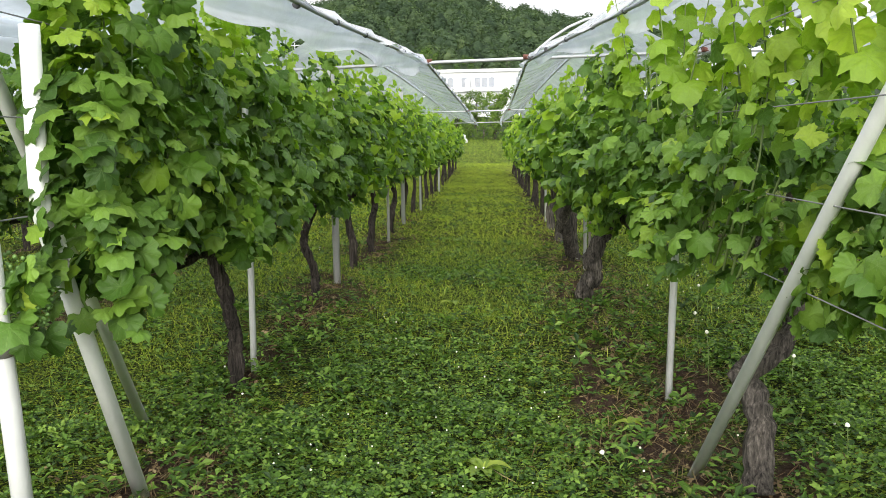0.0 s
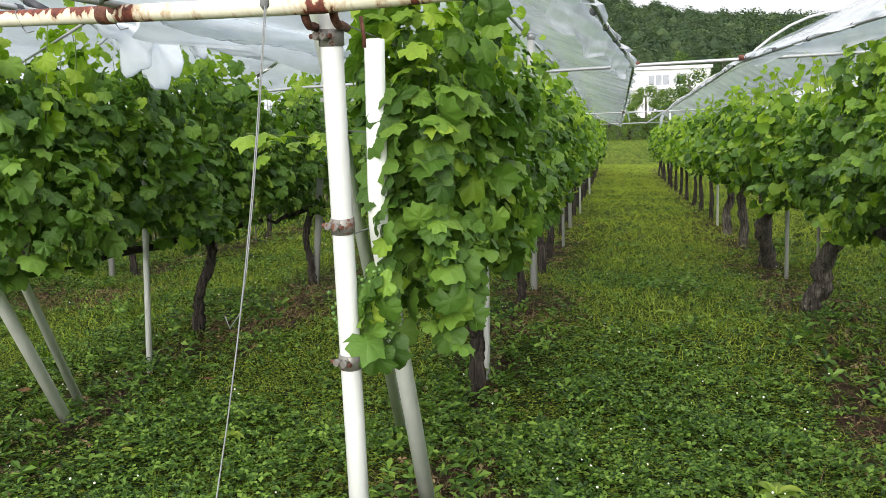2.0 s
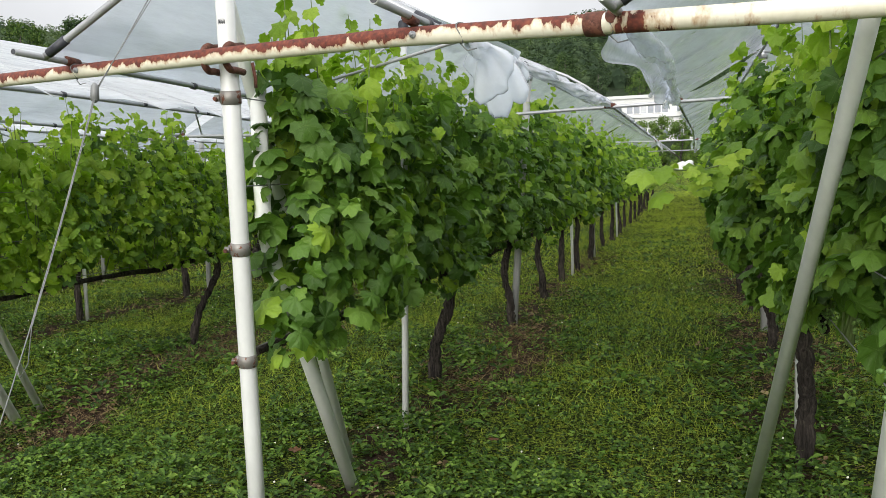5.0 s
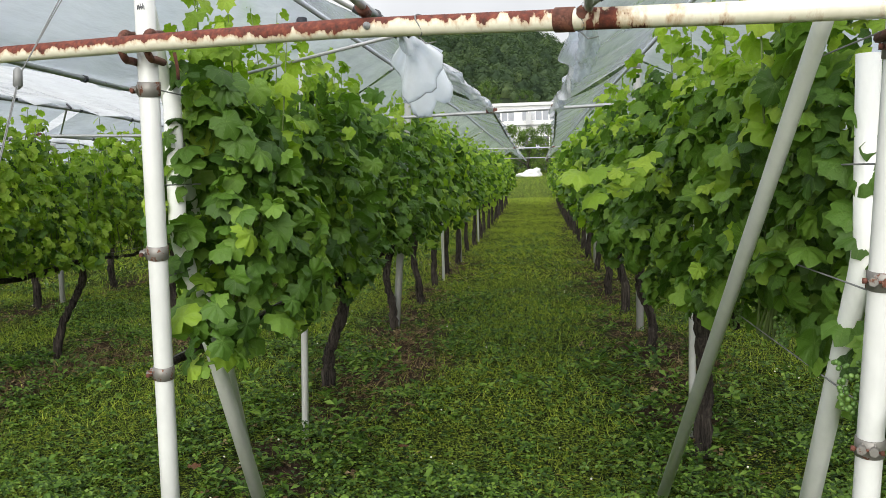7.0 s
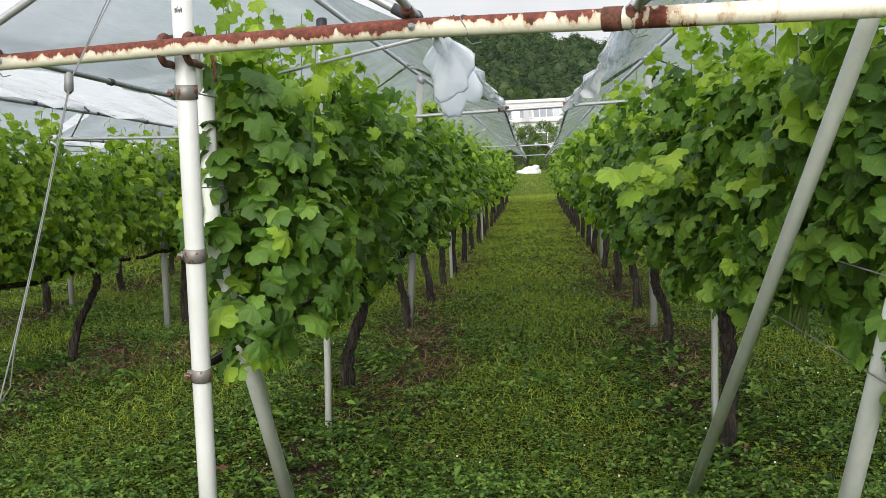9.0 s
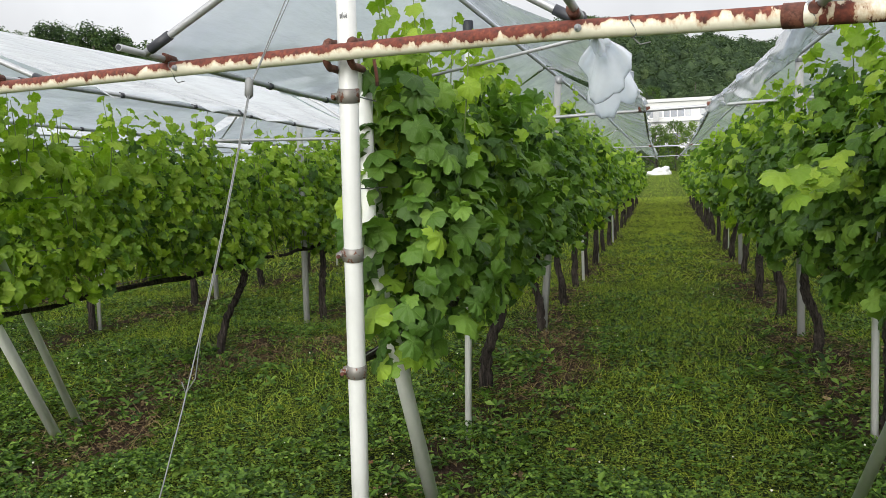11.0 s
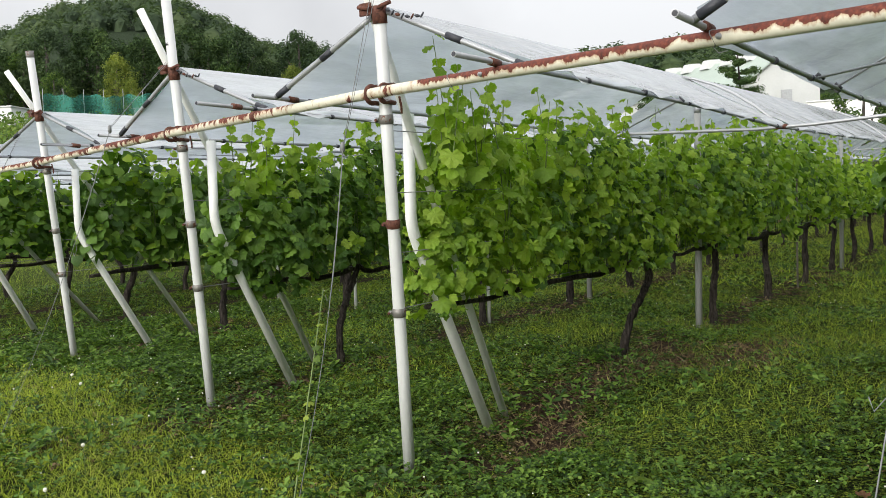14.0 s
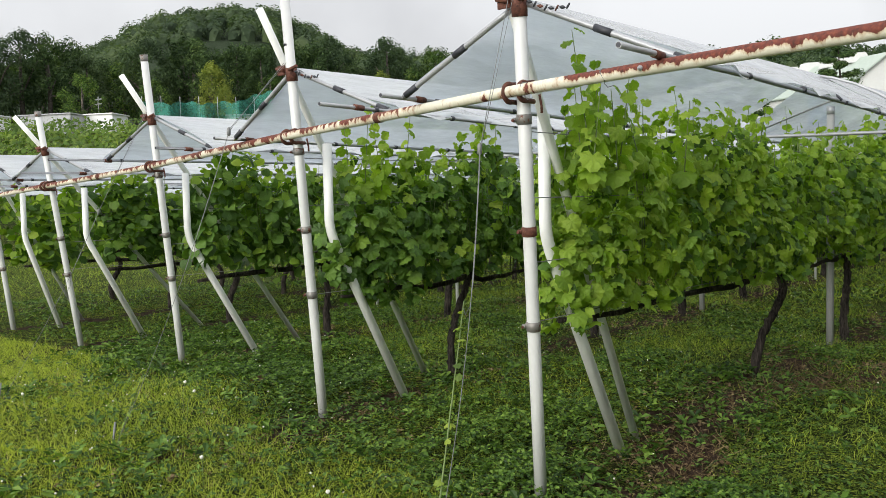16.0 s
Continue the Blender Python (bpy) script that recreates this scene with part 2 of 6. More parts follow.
DRY_STRAW = foliage_material("dry_straw", (0.20, 0.15, 0.07), (0.30, 0.24, 0.11), (0.42, 0.36, 0.18), 0.2, 0.7)
BERRY = foliage_material("green_grape", (0.10, 0.19, 0.05), (0.14, 0.25, 0.07), (0.19, 0.30, 0.09), 0.2, 0.35)
FLOWER = plain("clover_flower", (0.66, 0.64, 0.56), 0.8)
STEM = plain("green_shoot", (0.12, 0.17, 0.05), 0.6)
# Bluish cast and narrow range put some far haze into these greens.
FOREST = foliage_material("forest_leaves", (0.030, 0.050, 0.028), (0.058, 0.092, 0.050), (0.076, 0.112, 0.056), 0.3, 0.8, patch=0.13, spec=0.1)
# Paler, bluer greens: distance haze painted into the leaf colours.
HILL_WOOD_HAZED = foliage_material("hazed_hill_woods", (0.066, 0.096, 0.060), (0.078, 0.114, 0.066), (0.096, 0.134, 0.070), 0.3, 0.8, patch=0.06, spec=0.1)
DARK_TREE = foliage_material("dark_tree_leaves", (0.022, 0.042, 0.018), (0.046, 0.082, 0.031), (0.078, 0.120, 0.042), 0.2, 0.7, patch=0.3, spec=0.1)
BUSH = foliage_material("bush_leaves", (0.07, 0.125, 0.03), (0.10, 0.165, 0.036), (0.15, 0.21, 0.05), 0.3, 0.6, patch=0.3, spec=0.1)
GOLD_TREE = foliage_material("yellow_green_tree_leaves", (0.11, 0.15, 0.035), (0.15, 0.19, 0.04), (0.22, 0.25, 0.06), 0.25, 0.7, patch=0.3, spec=0.1)
TREE_LEAF = foliage_material("tree_leaves", (0.020, 0.042, 0.014), (0.060, 0.115, 0.030), (0.130, 0.180, 0.045), 0.25, 0.7, patch=0.08, spec=0.1)
PINE = foliage_material("pine_needles", (0.034, 0.066, 0.024), (0.055, 0.098, 0.032), (0.090, 0.140, 0.045), 0.1, 0.7, spec=0.1)


def film_material(name, clear, shade=1.0):
    """Thin plastic film: partly seen through, partly milky, with glossy stretch marks."""
    m, n, l, b = material(name, 0.16, 0.0, 0.6)
    p, _ = position(n, l)
    dirt = noise_node(n, l, 2.2, 6.0, p)
    col = ramp(n, l, dirt, [(0.3, tuple(c * shade for c in (0.66, 0.69, 0.73))), (0.7, tuple(c * shade for c in (0.77, 0.79, 0.81)))])
    l.new(col, b.inputs["Base Color"])
    p2, _ = position(n, l, (7, 1.6, 7))
    folds = noise_node(n, l, 1.5, 5.0, p2)
    bump(n, l, b, folds, 0.4, 0.03)
    b.inputs["Specular IOR Level"].default_value = 0.0
    tr = n.new("ShaderNodeBsdfTranslucent")
    l.new(mixed(n, l, 1.0, col, (0.92, 0.98, 1.06), "MULTIPLY"), tr.inputs["Color"])
    mx = n.new("ShaderNodeMixShader")
    mx.inputs[0].default_value = 0.40
    l.new(b.outputs[0], mx.inputs[1])
    l.new(tr.outputs[0], mx.inputs[2])
    clr = n.new("ShaderNodeBsdfTransparent")
    clr.inputs["Color"].default_value = (0.90, 0.93, 0.98, 1)
    mx2 = n.new("ShaderNodeMixShader")
    p3, _ = position(n, l, (0.9, 0.35, 0.9))
    milky = math_node(n, l, "MULTIPLY_ADD", folds, 0.5, math_node(n, l, "MULTIPLY", noise_node(n, l, 1.0, 4.0, p3), 0.5))
    lo, hi = max(clear - 0.10, 0.02), clear + 0.10
    l.new(ramp(n, l, milky, [(0.35, (hi, hi, hi)), (0.62, (lo, lo, lo))]), mx2.inputs[0])
    l.new(mx.outputs[0], mx2.inputs[1])
    l.new(clr.outputs[0], mx2.inputs[2])
    gloss = n.new("ShaderNodeBsdfGlossy")
    gloss.inputs["Roughness"].default_value = 0.12
    k = n.new("ShaderNodeBump")
    k.inputs["Strength"].default_value, k.inputs["Distance"].default_value = 0.35, 0.03
    l.new(folds, k.inputs["Height"])
    l.new(k.outputs[0], gloss.inputs["Normal"])
    fr = n.new("ShaderNodeLayerWeight")
    l.new(k.outputs[0], fr.inputs["Normal"])
    fac = math_node(n, l, "MULTIPLY_ADD", math_node(n, l, "POWER", fr.outputs["Facing"], 4.0), 0.75, 0.03)
    mx3 = n.new("ShaderNodeMixShader")
    l.new(fac, mx3.inputs[0])
    l.new(mx2.outputs[0], mx3.inputs[1])
    l.new(gloss.outputs[0], mx3.inputs[2])
    l.new(mx3.outputs[0], n["Material Output"].inputs["Surface"])
    return m


FILM = film_material("clear_plastic_film", 0.16)
FILM_WHITE = film_material("milky_plastic_film", 0.12, 1.02)


def net_material():
    m, n, l, b = material("green_netting", 0.8)
    b.inputs["Base Color"].default_value = (0.03, 0.20, 0.15, 1)
    clr = n.new("ShaderNodeBsdfTransparent")
    mx = n.new("ShaderNodeMixShader")
    p, _ = position(n, l, (1, 1, 2))
    l.new(ramp(n, l, noise_node(n, l, 0.8, 4.0, p), [(0.3, (0.25, 0.25, 0.25)), (0.7, (0.45, 0.45, 0.45))]), mx.inputs[0])
    l.new(b.outputs[0], mx.inputs[1])
    l.new(clr.outputs[0], mx.inputs[2])
    l.new(mx.outputs[0], n["Material Output"].inputs["Surface"])
    return m


NET = net_material()

# The rows: place of the row's line, its end post's foot and lean, how far the canopy and the covers reach.
ROWS = {
    "R": dict(x=1.03, foot=(1.14, 1.95), lean=(0.02, -0.125), wide=0.78, far=41.0, front=2.0, collar=2.55),
    "B": dict(x=-1.65, foot=(-1.675, 3.04), lean=(0.015, -0.125), wide=0.82, far=46.0, front=3.02, collar=2.55),
    "A": dict(x=-4.07, foot=(-4.077, 3.81), lean=(0.0685, -0.149), wide=0.84, far=46.0, front=3.98, collar=2.60),
    "C": dict(x=-6.90, foot=(-6.935, 4.68), lean=(0.067, -0.135), wide=1.03, far=46.0, front=4.9, collar=2.60),
    "D": dict(x=-9.22, foot=(-9.302, 5.217), lean=(0.059, -0.126), wide=0.95, far=40.0, front=5.45, collar=2.58),
    "E": dict(x=-12.08, foot=(-12.2, 5.93), lean=(0.065, -0.135), wide=0.95, far=34.0, front=6.0, collar=2.52),
    "F": dict(x=-14.50, foot=(-14.53, 6.08), lean=(0.0, -0.14), wide=0.95, far=30.0, front=6.4, collar=2.36),
    "G": dict(x=-16.7, foot=(-16.75, 6.3), lean=(0.03, -0.13), wide=0.95, far=26.0, front=6.4, collar=2.4),
    "H": dict(x=-19.00, foot=(-19.05, 6.9), lean=(0.06, -0.12), wide=0.95, far=22.0, front=6.8, collar=2.4),
    "S": dict(x=3.60, foot=(3.6, 1.6), lean=(0.02, -0.12), wide=0.8, far=40.0, front=1.6, collar=2.55),
}


def terrain(x, y):
    """Height of the ground: level in the vineyard, rising fields and wooded hills beyond."""
    x, y = np.asarray(x, float), np.asarray(y, float)
    r = np.hypot(x + 3, y - 1)
    az = np.degrees(np.arctan2(x + 3, y - 1))
    low = np.interp(az, [-180, -110, -66, -36, -28, -10, -5, 20, 90, 180], [0, 3, 11.8, 11.8, 9.0, 8.0, 2.2, 2.2, 0, 0])
    top = np.interp(az, [-180, -120, -80, -64, -60, -58.5, -56.9, -54.7, -52.4, -49.7, -47.7, -46.3, -45, -38, -30, -14, -10, -8.6, -7.5, -5, -2.1, -0.4, 0.5, 1.4, 2.6, 4, 5.3, 8, 12, 20, 40, 90, 180],
                    [0, 18, 38, 48, 55, 60, 65, 68.5, 70, 68.5, 63.5, 58.5, 54, 50, 44, 45, 48.5, 51, 54, 56.5, 54, 52, 49.5, 46.5, 47, 44.5, 43, 41.5, 39, 34, 18, 0, 0])
    t1 = np.clip((r - 33) / 77, 0, 1)
    t2 = np.clip((r - 140) / 210, 0, 1)
    t2 = t2 * t2 * (3 - 2 * t2)
    bank = np.interp(y, [2.0, 5.3, 7.0, 8.6, 10.5], [-0.10, -0.10, 0.07, 0.07, 0.0]) * np.clip((x + 10.5) / 3, 0, 1)
    near = bank + 0.03 * np.sin(x * 0.9 + 0.4 * y) * np.cos(y * 0.55) + 0.015 * np.sin(x * 2.7 + 1.3) * np.sin(y * 2.1)
    return near * np.clip(1.4 - r / 60, 0, 1) + low * t1 ** 1.25 + (top - low) * t2


# ---- building helpers ----


def mesh_np(name, V, F, mat, uv=None, smooth=True):
    """A mesh from an array of vertices and an array of triangles."""
    me = bpy.data.meshes.new(name)
    V, F = np.asarray(V, np.float32), np.asarray(F, np.int32)
    k = F.shape[1]
    me.vertices.add(len(V))
    me.vertices.foreach_set("co", V.ravel())
    me.loops.add(F.size)
    me.loops.foreach_set("vertex_index", F.ravel())
    me.polygons.add(len(F))
    me.polygons.foreach_set("loop_start", np.arange(0, F.size, k, dtype=np.int32))
    me.polygons.foreach_set("use_smooth", np.full(len(F), smooth))
    if uv is not None:
        layer = me.uv_layers.new(name="UVMap")
        layer.data.foreach_set("uv", np.asarray(uv, np.float32)[F.ravel()].ravel())
    me.materials.append(mat)
    me.update(calc_edges=True)
    return me


def thing(name, base, label, category, group="", kind=""):
    ob = new(name)
    ob.location = base
    ob.empty_display_size = 0.1
    return tagged(ob, label, category, group, kind)


def origin(ob):
    while ob.parent:
        ob = ob.parent
    return Vector(ob.location)


def part(name, shape, mat, parent, label=""):
    """Links a bmesh in world coordinates as one mesh under a thing or a part."""
    if isinstance(shape, bmesh.types.BMesh):
        if parent is not None:
            bmesh.ops.translate(shape, verts=shape.verts, vec=-origin(parent))
        me = bpy.data.meshes.new(name)
        shape.to_mesh(me)
        shape.free()
        me.materials.append(mat)
    else:
        me = shape
    ob = new(name, me)
    ob.parent = parent
    return tagged(ob, label)


def tube(pts, radii, seg=10, bm=None, cap=True, wobble=0.0, rng=None, smooth=True):
    """A round bar swept along points; radii a number or one a point."""
    bm = bm or bmesh.new()
    pts = [Vector(p) for p in pts]
    if isinstance(radii, (int, float)):
        radii = [radii] * len(pts)
    side = None
    rings = []
    for i, p in enumerate(pts):
        d = (pts[min(i + 1, len(pts) - 1)] - pts[max(i - 1, 0)]).normalized()
        if side is None:
            side = d.orthogonal().normalized()
        side = (side - d * side.dot(d)).normalized()
        other = d.cross(side)
        ring = []
        for k in range(seg):
            a = 2 * math.pi * k / seg
            r = radii[i]
            if wobble:
                r *= 1 + wobble * (noise.noise((p.x * 9 + math.cos(a) * 1.4, p.y * 9 + math.sin(a) * 1.4, p.z * 5)) + 0.35 * math.sin(5 * a + p.z * 4) + 0.30 * math.sin(11 * a + p.z * 9 + 2 * math.sin(p.z * 14)))
            ring.append(bm.verts.new(p + side * (math.cos(a) * r) + other * (math.sin(a) * r)))
        rings.append(ring)
    for a, b in zip(rings, rings[1:]):
        for k in range(seg):
            f = bm.faces.new((a[k], a[(k + 1) % seg], b[(k + 1) % seg], b[k]))
            f.smooth = smooth
    if cap:
        bm.faces.new(rings[0][::-1])
        bm.faces.new(rings[-1])
    return bm


def block(x0, x1, y0, y1, z0, z1, bevel=0.0, bm=None):
    own = bm is None
    bm = bm or bmesh.new()
    vs = [bm.verts.new((x, y, z)) for x in (x0, x1) for y in (y0, y1) for z in (z0, z1)]
    for f in ((0, 1, 3, 2), (4, 6, 7, 5), (0, 4, 5, 1), (2, 3, 7, 6), (0, 2, 6, 4), (1, 5, 7, 3)):
        bm.faces.new([vs[i] for i in f])
    if bevel and own:
        bmesh.ops.bevel(bm, geom=bm.edges[:], offset=bevel, segments=2, affect="EDGES")
    return bm


def rot_frames(normal, tip, rng, spread):
    """Turn matrices whose z is about the normal and whose y is about the tip's way, loosely."""
    n = normal + rng.normal(0, spread, normal.shape)
    n /= np.linalg.norm(n, axis=1, keepdims=True)
    t = tip + rng.normal(0, spread, tip.shape)
    t -= n * np.sum(t * n, axis=1, keepdims=True)
    t /= np.linalg.norm(t, axis=1, keepdims=True) + 1e-9
    s = np.cross(t, n)
    return np.stack([s, t, n], axis=2)


def leaf_shape(detail, seed):
    """A five-lobed, toothed grape leaf a unit wide, its stalk at the origin and its tip along y."""
    rng = np.random.default_rng(seed)
    keys = [(0, 0.635), (12, 0.565), (26, 0.508), (35, 0.508), (51, 0.60), (63, 0.552), (79, 0.497), (89, 0.492), (107, 0.555), (127, 0.518), (152, 0.45), (171, 0.22), (180, 0.06)]
    a = np.linspace(-180, 180, detail, endpoint=False) + 180.0 / detail
    r = np.interp(np.abs(a), [k[0] for k in keys], [k[1] for k in keys])
    if detail > 20:
        r = r * (1 + 0.062 * np.where(np.arange(detail) % 2, 1, -1))
    r = r * (1 + rng.normal(0, 0.03, detail))
    th = np.radians(a)
    out = np.stack([np.sin(th) * r, np.cos(th) * r], axis=1)
    cup, fold, wave = rng.uniform(0.2, 0.95), rng.uniform(0.0, 0.4), rng.uniform(0.03, 0.075)

    def lift(p):
        d = np.hypot(p[:, 0], p[:, 1])
        return fold * np.abs(p[:, 0]) * 0.6 - cup * d * d + wave * np.sin(np.arctan2(p[:, 0], p[:, 1]) * 7 + seed) * d * 2
    rings = [np.zeros((1, 2)), out * 0.55, out] if detail > 20 else [np.zeros((1, 2)), out]
    p = np.concatenate(rings)
    V = np.column_stack([p, lift(p)])
    F = []
    for i in range(detail):
        j = (i + 1) % detail
        F.append((0, 1 + j, 1 + i))
        if detail > 20:
            F.append((1 + i, 1 + j, 1 + detail + j))
            F.append((1 + i, 1 + detail + j, 1 + detail + i))
    return V, np.array(F), np.column_stack([p[:, 0] + 0.5, p[:, 1] + 0.35])


LEAVES_FINE = [leaf_shape(22, s) for s in range(6)]
LEAVES_MID = [leaf_shape(11, s + 10) for s in range(4)]
LEAVES_FAR = [leaf_shape(6, s + 20) for s in range(3)]
LEAVES_NEAR = [leaf_shape(40, s + 30) for s in range(6)]
LEAF_MESHES = [mesh_np("leaf", V, F, LEAF, uv) for V, F, uv in LEAVES_NEAR]
LEAF_MESHES_YOUNG = [mesh_np("leaf", V, F, LEAF_YOUNG_SUNLIT, uv) for V, F, uv in LEAVES_NEAR]


def scatter(shapes, places, frames, sizes, rng):
    """Copies of small shapes joined into arrays of vertices, triangles and their uv."""
    Vs, Fs, Us, at = [], [], [], 0
    pick = rng.integers(0, len(shapes), len(places))
    for k, (V, F, uv) in enumerate(shapes):
        i = np.nonzero(pick == k)[0]
        if not len(i):
            continue
        W = np.einsum("nij,vj->nvi", frames[i], V) * sizes[i][:, None, None] + places[i][:, None, :]
        Vs.append(W.reshape(-1, 3))
        Fs.append((F[None] + (np.arange(len(i)) * len(V))[:, None, None] + at).reshape(-1, F.shape[1]))
        Us.append(np.tile(uv, (len(i), 1)))
        at += len(i) * len(V)
    return np.concatenate(Vs), np.concatenate(Fs), np.concatenate(Us)


# ---- the ground ----
def ground_sheet():
    rad = np.concatenate([np.linspace(0, 24, 97)[1:], np.geomspace(24.6, 1500, 120)])
    n = 216
    th = np.linspace(0, 2 * math.pi, n, endpoint=False)
    R, T = np.meshgrid(rad, th, indexing="ij")
    X, Y = -3 + R * np.sin(T), 1 + R * np.cos(T)
    V = np.column_stack([X.ravel(), Y.ravel(), terrain(X, Y).ravel()])
    V = np.vstack([V, [[-3, 1, float(terrain(-3, 1))]]])
    i, j = np.meshgrid(np.arange(len(rad) - 1), np.arange(n), indexing="ij")
    a, b = (i * n + j).ravel(), (i * n + (j + 1) % n).ravel()
    F = np.concatenate([np.column_stack([a, b, b + n]), np.column_stack([a, b + n, a + n]),
                        np.column_stack([np.full(n, len(V) - 1), (np.arange(n) + 1) % n, np.arange(n)])])
    F = F[:, ::-1]
    m, nd, l, b2 = material("turf_and_soil", 0.95, 0.0, 0.1)
    p, _ = position(nd, l)
    big, fine = noise_node(nd, l, 0.5, 5.0, p), noise_node(nd, l, 16.0, 8.0, p, 0.7)
    mid = noise_node(nd, l, 2.6, 5.0, p)
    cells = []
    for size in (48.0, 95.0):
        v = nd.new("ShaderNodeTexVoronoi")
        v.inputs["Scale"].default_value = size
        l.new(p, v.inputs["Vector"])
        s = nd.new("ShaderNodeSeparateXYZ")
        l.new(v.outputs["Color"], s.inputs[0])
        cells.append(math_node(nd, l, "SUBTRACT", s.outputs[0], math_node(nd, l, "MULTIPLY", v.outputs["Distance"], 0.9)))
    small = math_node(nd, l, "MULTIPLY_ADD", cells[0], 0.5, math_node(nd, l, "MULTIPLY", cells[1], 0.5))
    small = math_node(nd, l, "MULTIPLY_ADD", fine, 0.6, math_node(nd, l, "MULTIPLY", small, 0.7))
    # The near-black stop paints shade into the gaps between leaf cells.
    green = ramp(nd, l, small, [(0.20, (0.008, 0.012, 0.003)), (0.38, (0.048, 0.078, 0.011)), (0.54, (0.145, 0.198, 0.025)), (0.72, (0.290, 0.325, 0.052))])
    green = mixed(nd, l, 1.0, green, ramp(nd, l, big, [(0.4, (0.95, 1.0, 0.95)), (0.62, (1.5, 1.36, 1.1))]), "MULTIPLY")
    soil = ramp(nd, l, fine, [(0.3, (0.020, 0.013, 0.009)), (0.7, (0.085, 0.054, 0.036))])
    at = nd.new("ShaderNodeSeparateXYZ")
    l.new(p, at.inputs[0])
    d = 5.0
    for q in ROWS:
        d = math_node(nd, l, "MINIMUM", math_node(nd, l, "ABSOLUTE", math_node(nd, l, "SUBTRACT", at.outputs[0], ROWS[q]["x"] - 0.05)), d)
    d = math_node(nd, l, "MULTIPLY_ADD", math_node(nd, l, "SUBTRACT", mid, 0.5), 1.9, d)
    inside = math_node(nd, l, "MULTIPLY", math_node(nd, l, "GREATER_THAN", at.outputs[1], 3.4), math_node(nd, l, "LESS_THAN", at.outputs[1], 46.0))
    for cx, cy, rx, ry in ((1.02, 5.0, 0.45, 1.6), (0.85, 7.9, 0.35, 0.9), (-6.55, 5.6, 0.26, 0.9), (-6.6, 6.9, 0.32, 1.6), (-1.4, 4.2, 0.2, 0.4), (-3.85, 8.9, 0.3, 0.9), (-1.5, 7.9, 0.35, 1.0), (-3.7, 7.6, 0.35, 1.2), (-5.9, 8.6, 0.35, 1.1)):
        qx = math_node(nd, l, "MULTIPLY", math_node(nd, l, "SUBTRACT", at.outputs[0], cx), 1 / rx)
        qy = math_node(nd, l, "MULTIPLY", math_node(nd, l, "SUBTRACT", at.outputs[1], cy), 1 / ry)
        q = math_node(nd, l, "ADD", math_node(nd, l, "MULTIPLY", qx, qx), math_node(nd, l, "MULTIPLY", qy, qy))
        d = math_node(nd, l, "MINIMUM", d, math_node(nd, l, "MULTIPLY_ADD", math_node(nd, l, "SUBTRACT", mid, 0.5), 1.2, math_node(nd, l, "MULTIPLY", q, 0.16)))
    k = math_node(nd, l, "MULTIPLY", ramp(nd, l, d, [(0.02, (1, 1, 1)), (0.20, (0, 0, 0))]), inside)
    away = nd.new("ShaderNodeVectorMath")
    away.operation = "LENGTH"
    l.new(p, away.inputs[0])
    wood = ramp(nd, l, math_node(nd, l, "MULTIPLY", away.outputs["Value"], 0.005), [(0.53, (0, 0, 0)), (0.56, (1, 1, 1))])
    turf = mixed(nd, l, k, green, soil)
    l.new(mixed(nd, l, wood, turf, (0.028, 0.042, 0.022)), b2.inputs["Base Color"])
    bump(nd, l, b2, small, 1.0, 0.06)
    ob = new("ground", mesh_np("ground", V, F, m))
    tagged(ob, "gently uneven turf of grass, clover and bare soil", "ground", kind="structure")


ground_sheet()

# ---- end posts, rail, covers ----


def on_post(row, z, dx=0.0, dy=0.0):
    k = ROWS[row]
    return Vector((k["foot"][0] + k["lean"][0] * z + dx, k["foot"][1] + k["lean"][1] * z + dy, z))


def clamp_band(post, row, z, mat, turn=0.0):
    """A two-bolt band round a post."""
    c = on_post(row, z)
    up = Vector((ROWS[row]["lean"][0], ROWS[row]["lean"][1], 1)).normalized()
    bm = tube([c - up * 0.027, c - up * 0.025, c + up * 0.025, c + up * 0.027], [0.036, 0.0405, 0.0405, 0.036], 16)
    band = part("clamp", bm, mat, post, "grey steel band clamp with bolts")
    d = Vector((math.cos(turn), math.sin(turn), 0))
    for s in (-1, 1):
        e = d.cross(up) * (0.016 * s)
        a = c + d * 0.036 + e
        bm = tube([a - up * 0.019, a + up * 0.019], 0.0045, 6)
        tube([a, a + d * 0.024], [0.013, 0.013], 6, bm)
        part("flange", bm, mat, band)
    b = c + d * 0.048
    w = d.cross(up)
    bm = tube([b - w * 0.042, b - w * 0.033, b - w * 0.0329, b + w * 0.033, b + w * 0.0331, b + w * 0.044], [0.008, 0.008, 0.0042, 0.0042, 0.0085, 0.0085], 6)
    part("bolt", bm, RUST, band, "rusty bolt")
    return band


def bent_pipe(post, x, y, bend_z, top, base_y, splay=0.0):
    """Upright above, bent at bend_z and sloping inwards to the ground at base_y."""
    pts = [(x + 0.02, y, top), (x + 0.015, y, bend_z + 0.10)]
    slope = (base_y - y) / bend_z
    for i in range(1, 6):
        f = i / 5
        pts.append((x + 0.015 - 0.01 * f, y + slope * 0.10 * f * f, bend_z + 0.10 - 0.20 * f))
    pts.append((x + splay, base_y + slope * 0.12, -0.12))
    bm = tube(pts, 0.036, 14)
    tube([(x + 0.02, y, top - 0.01), (x + 0.02, y, top + 0.001)], 0.028, 14, bm)
    return part("bent_brace", bm, BRACE_LIGHTENED, post, "thick white pipe bent inwards to the ground")


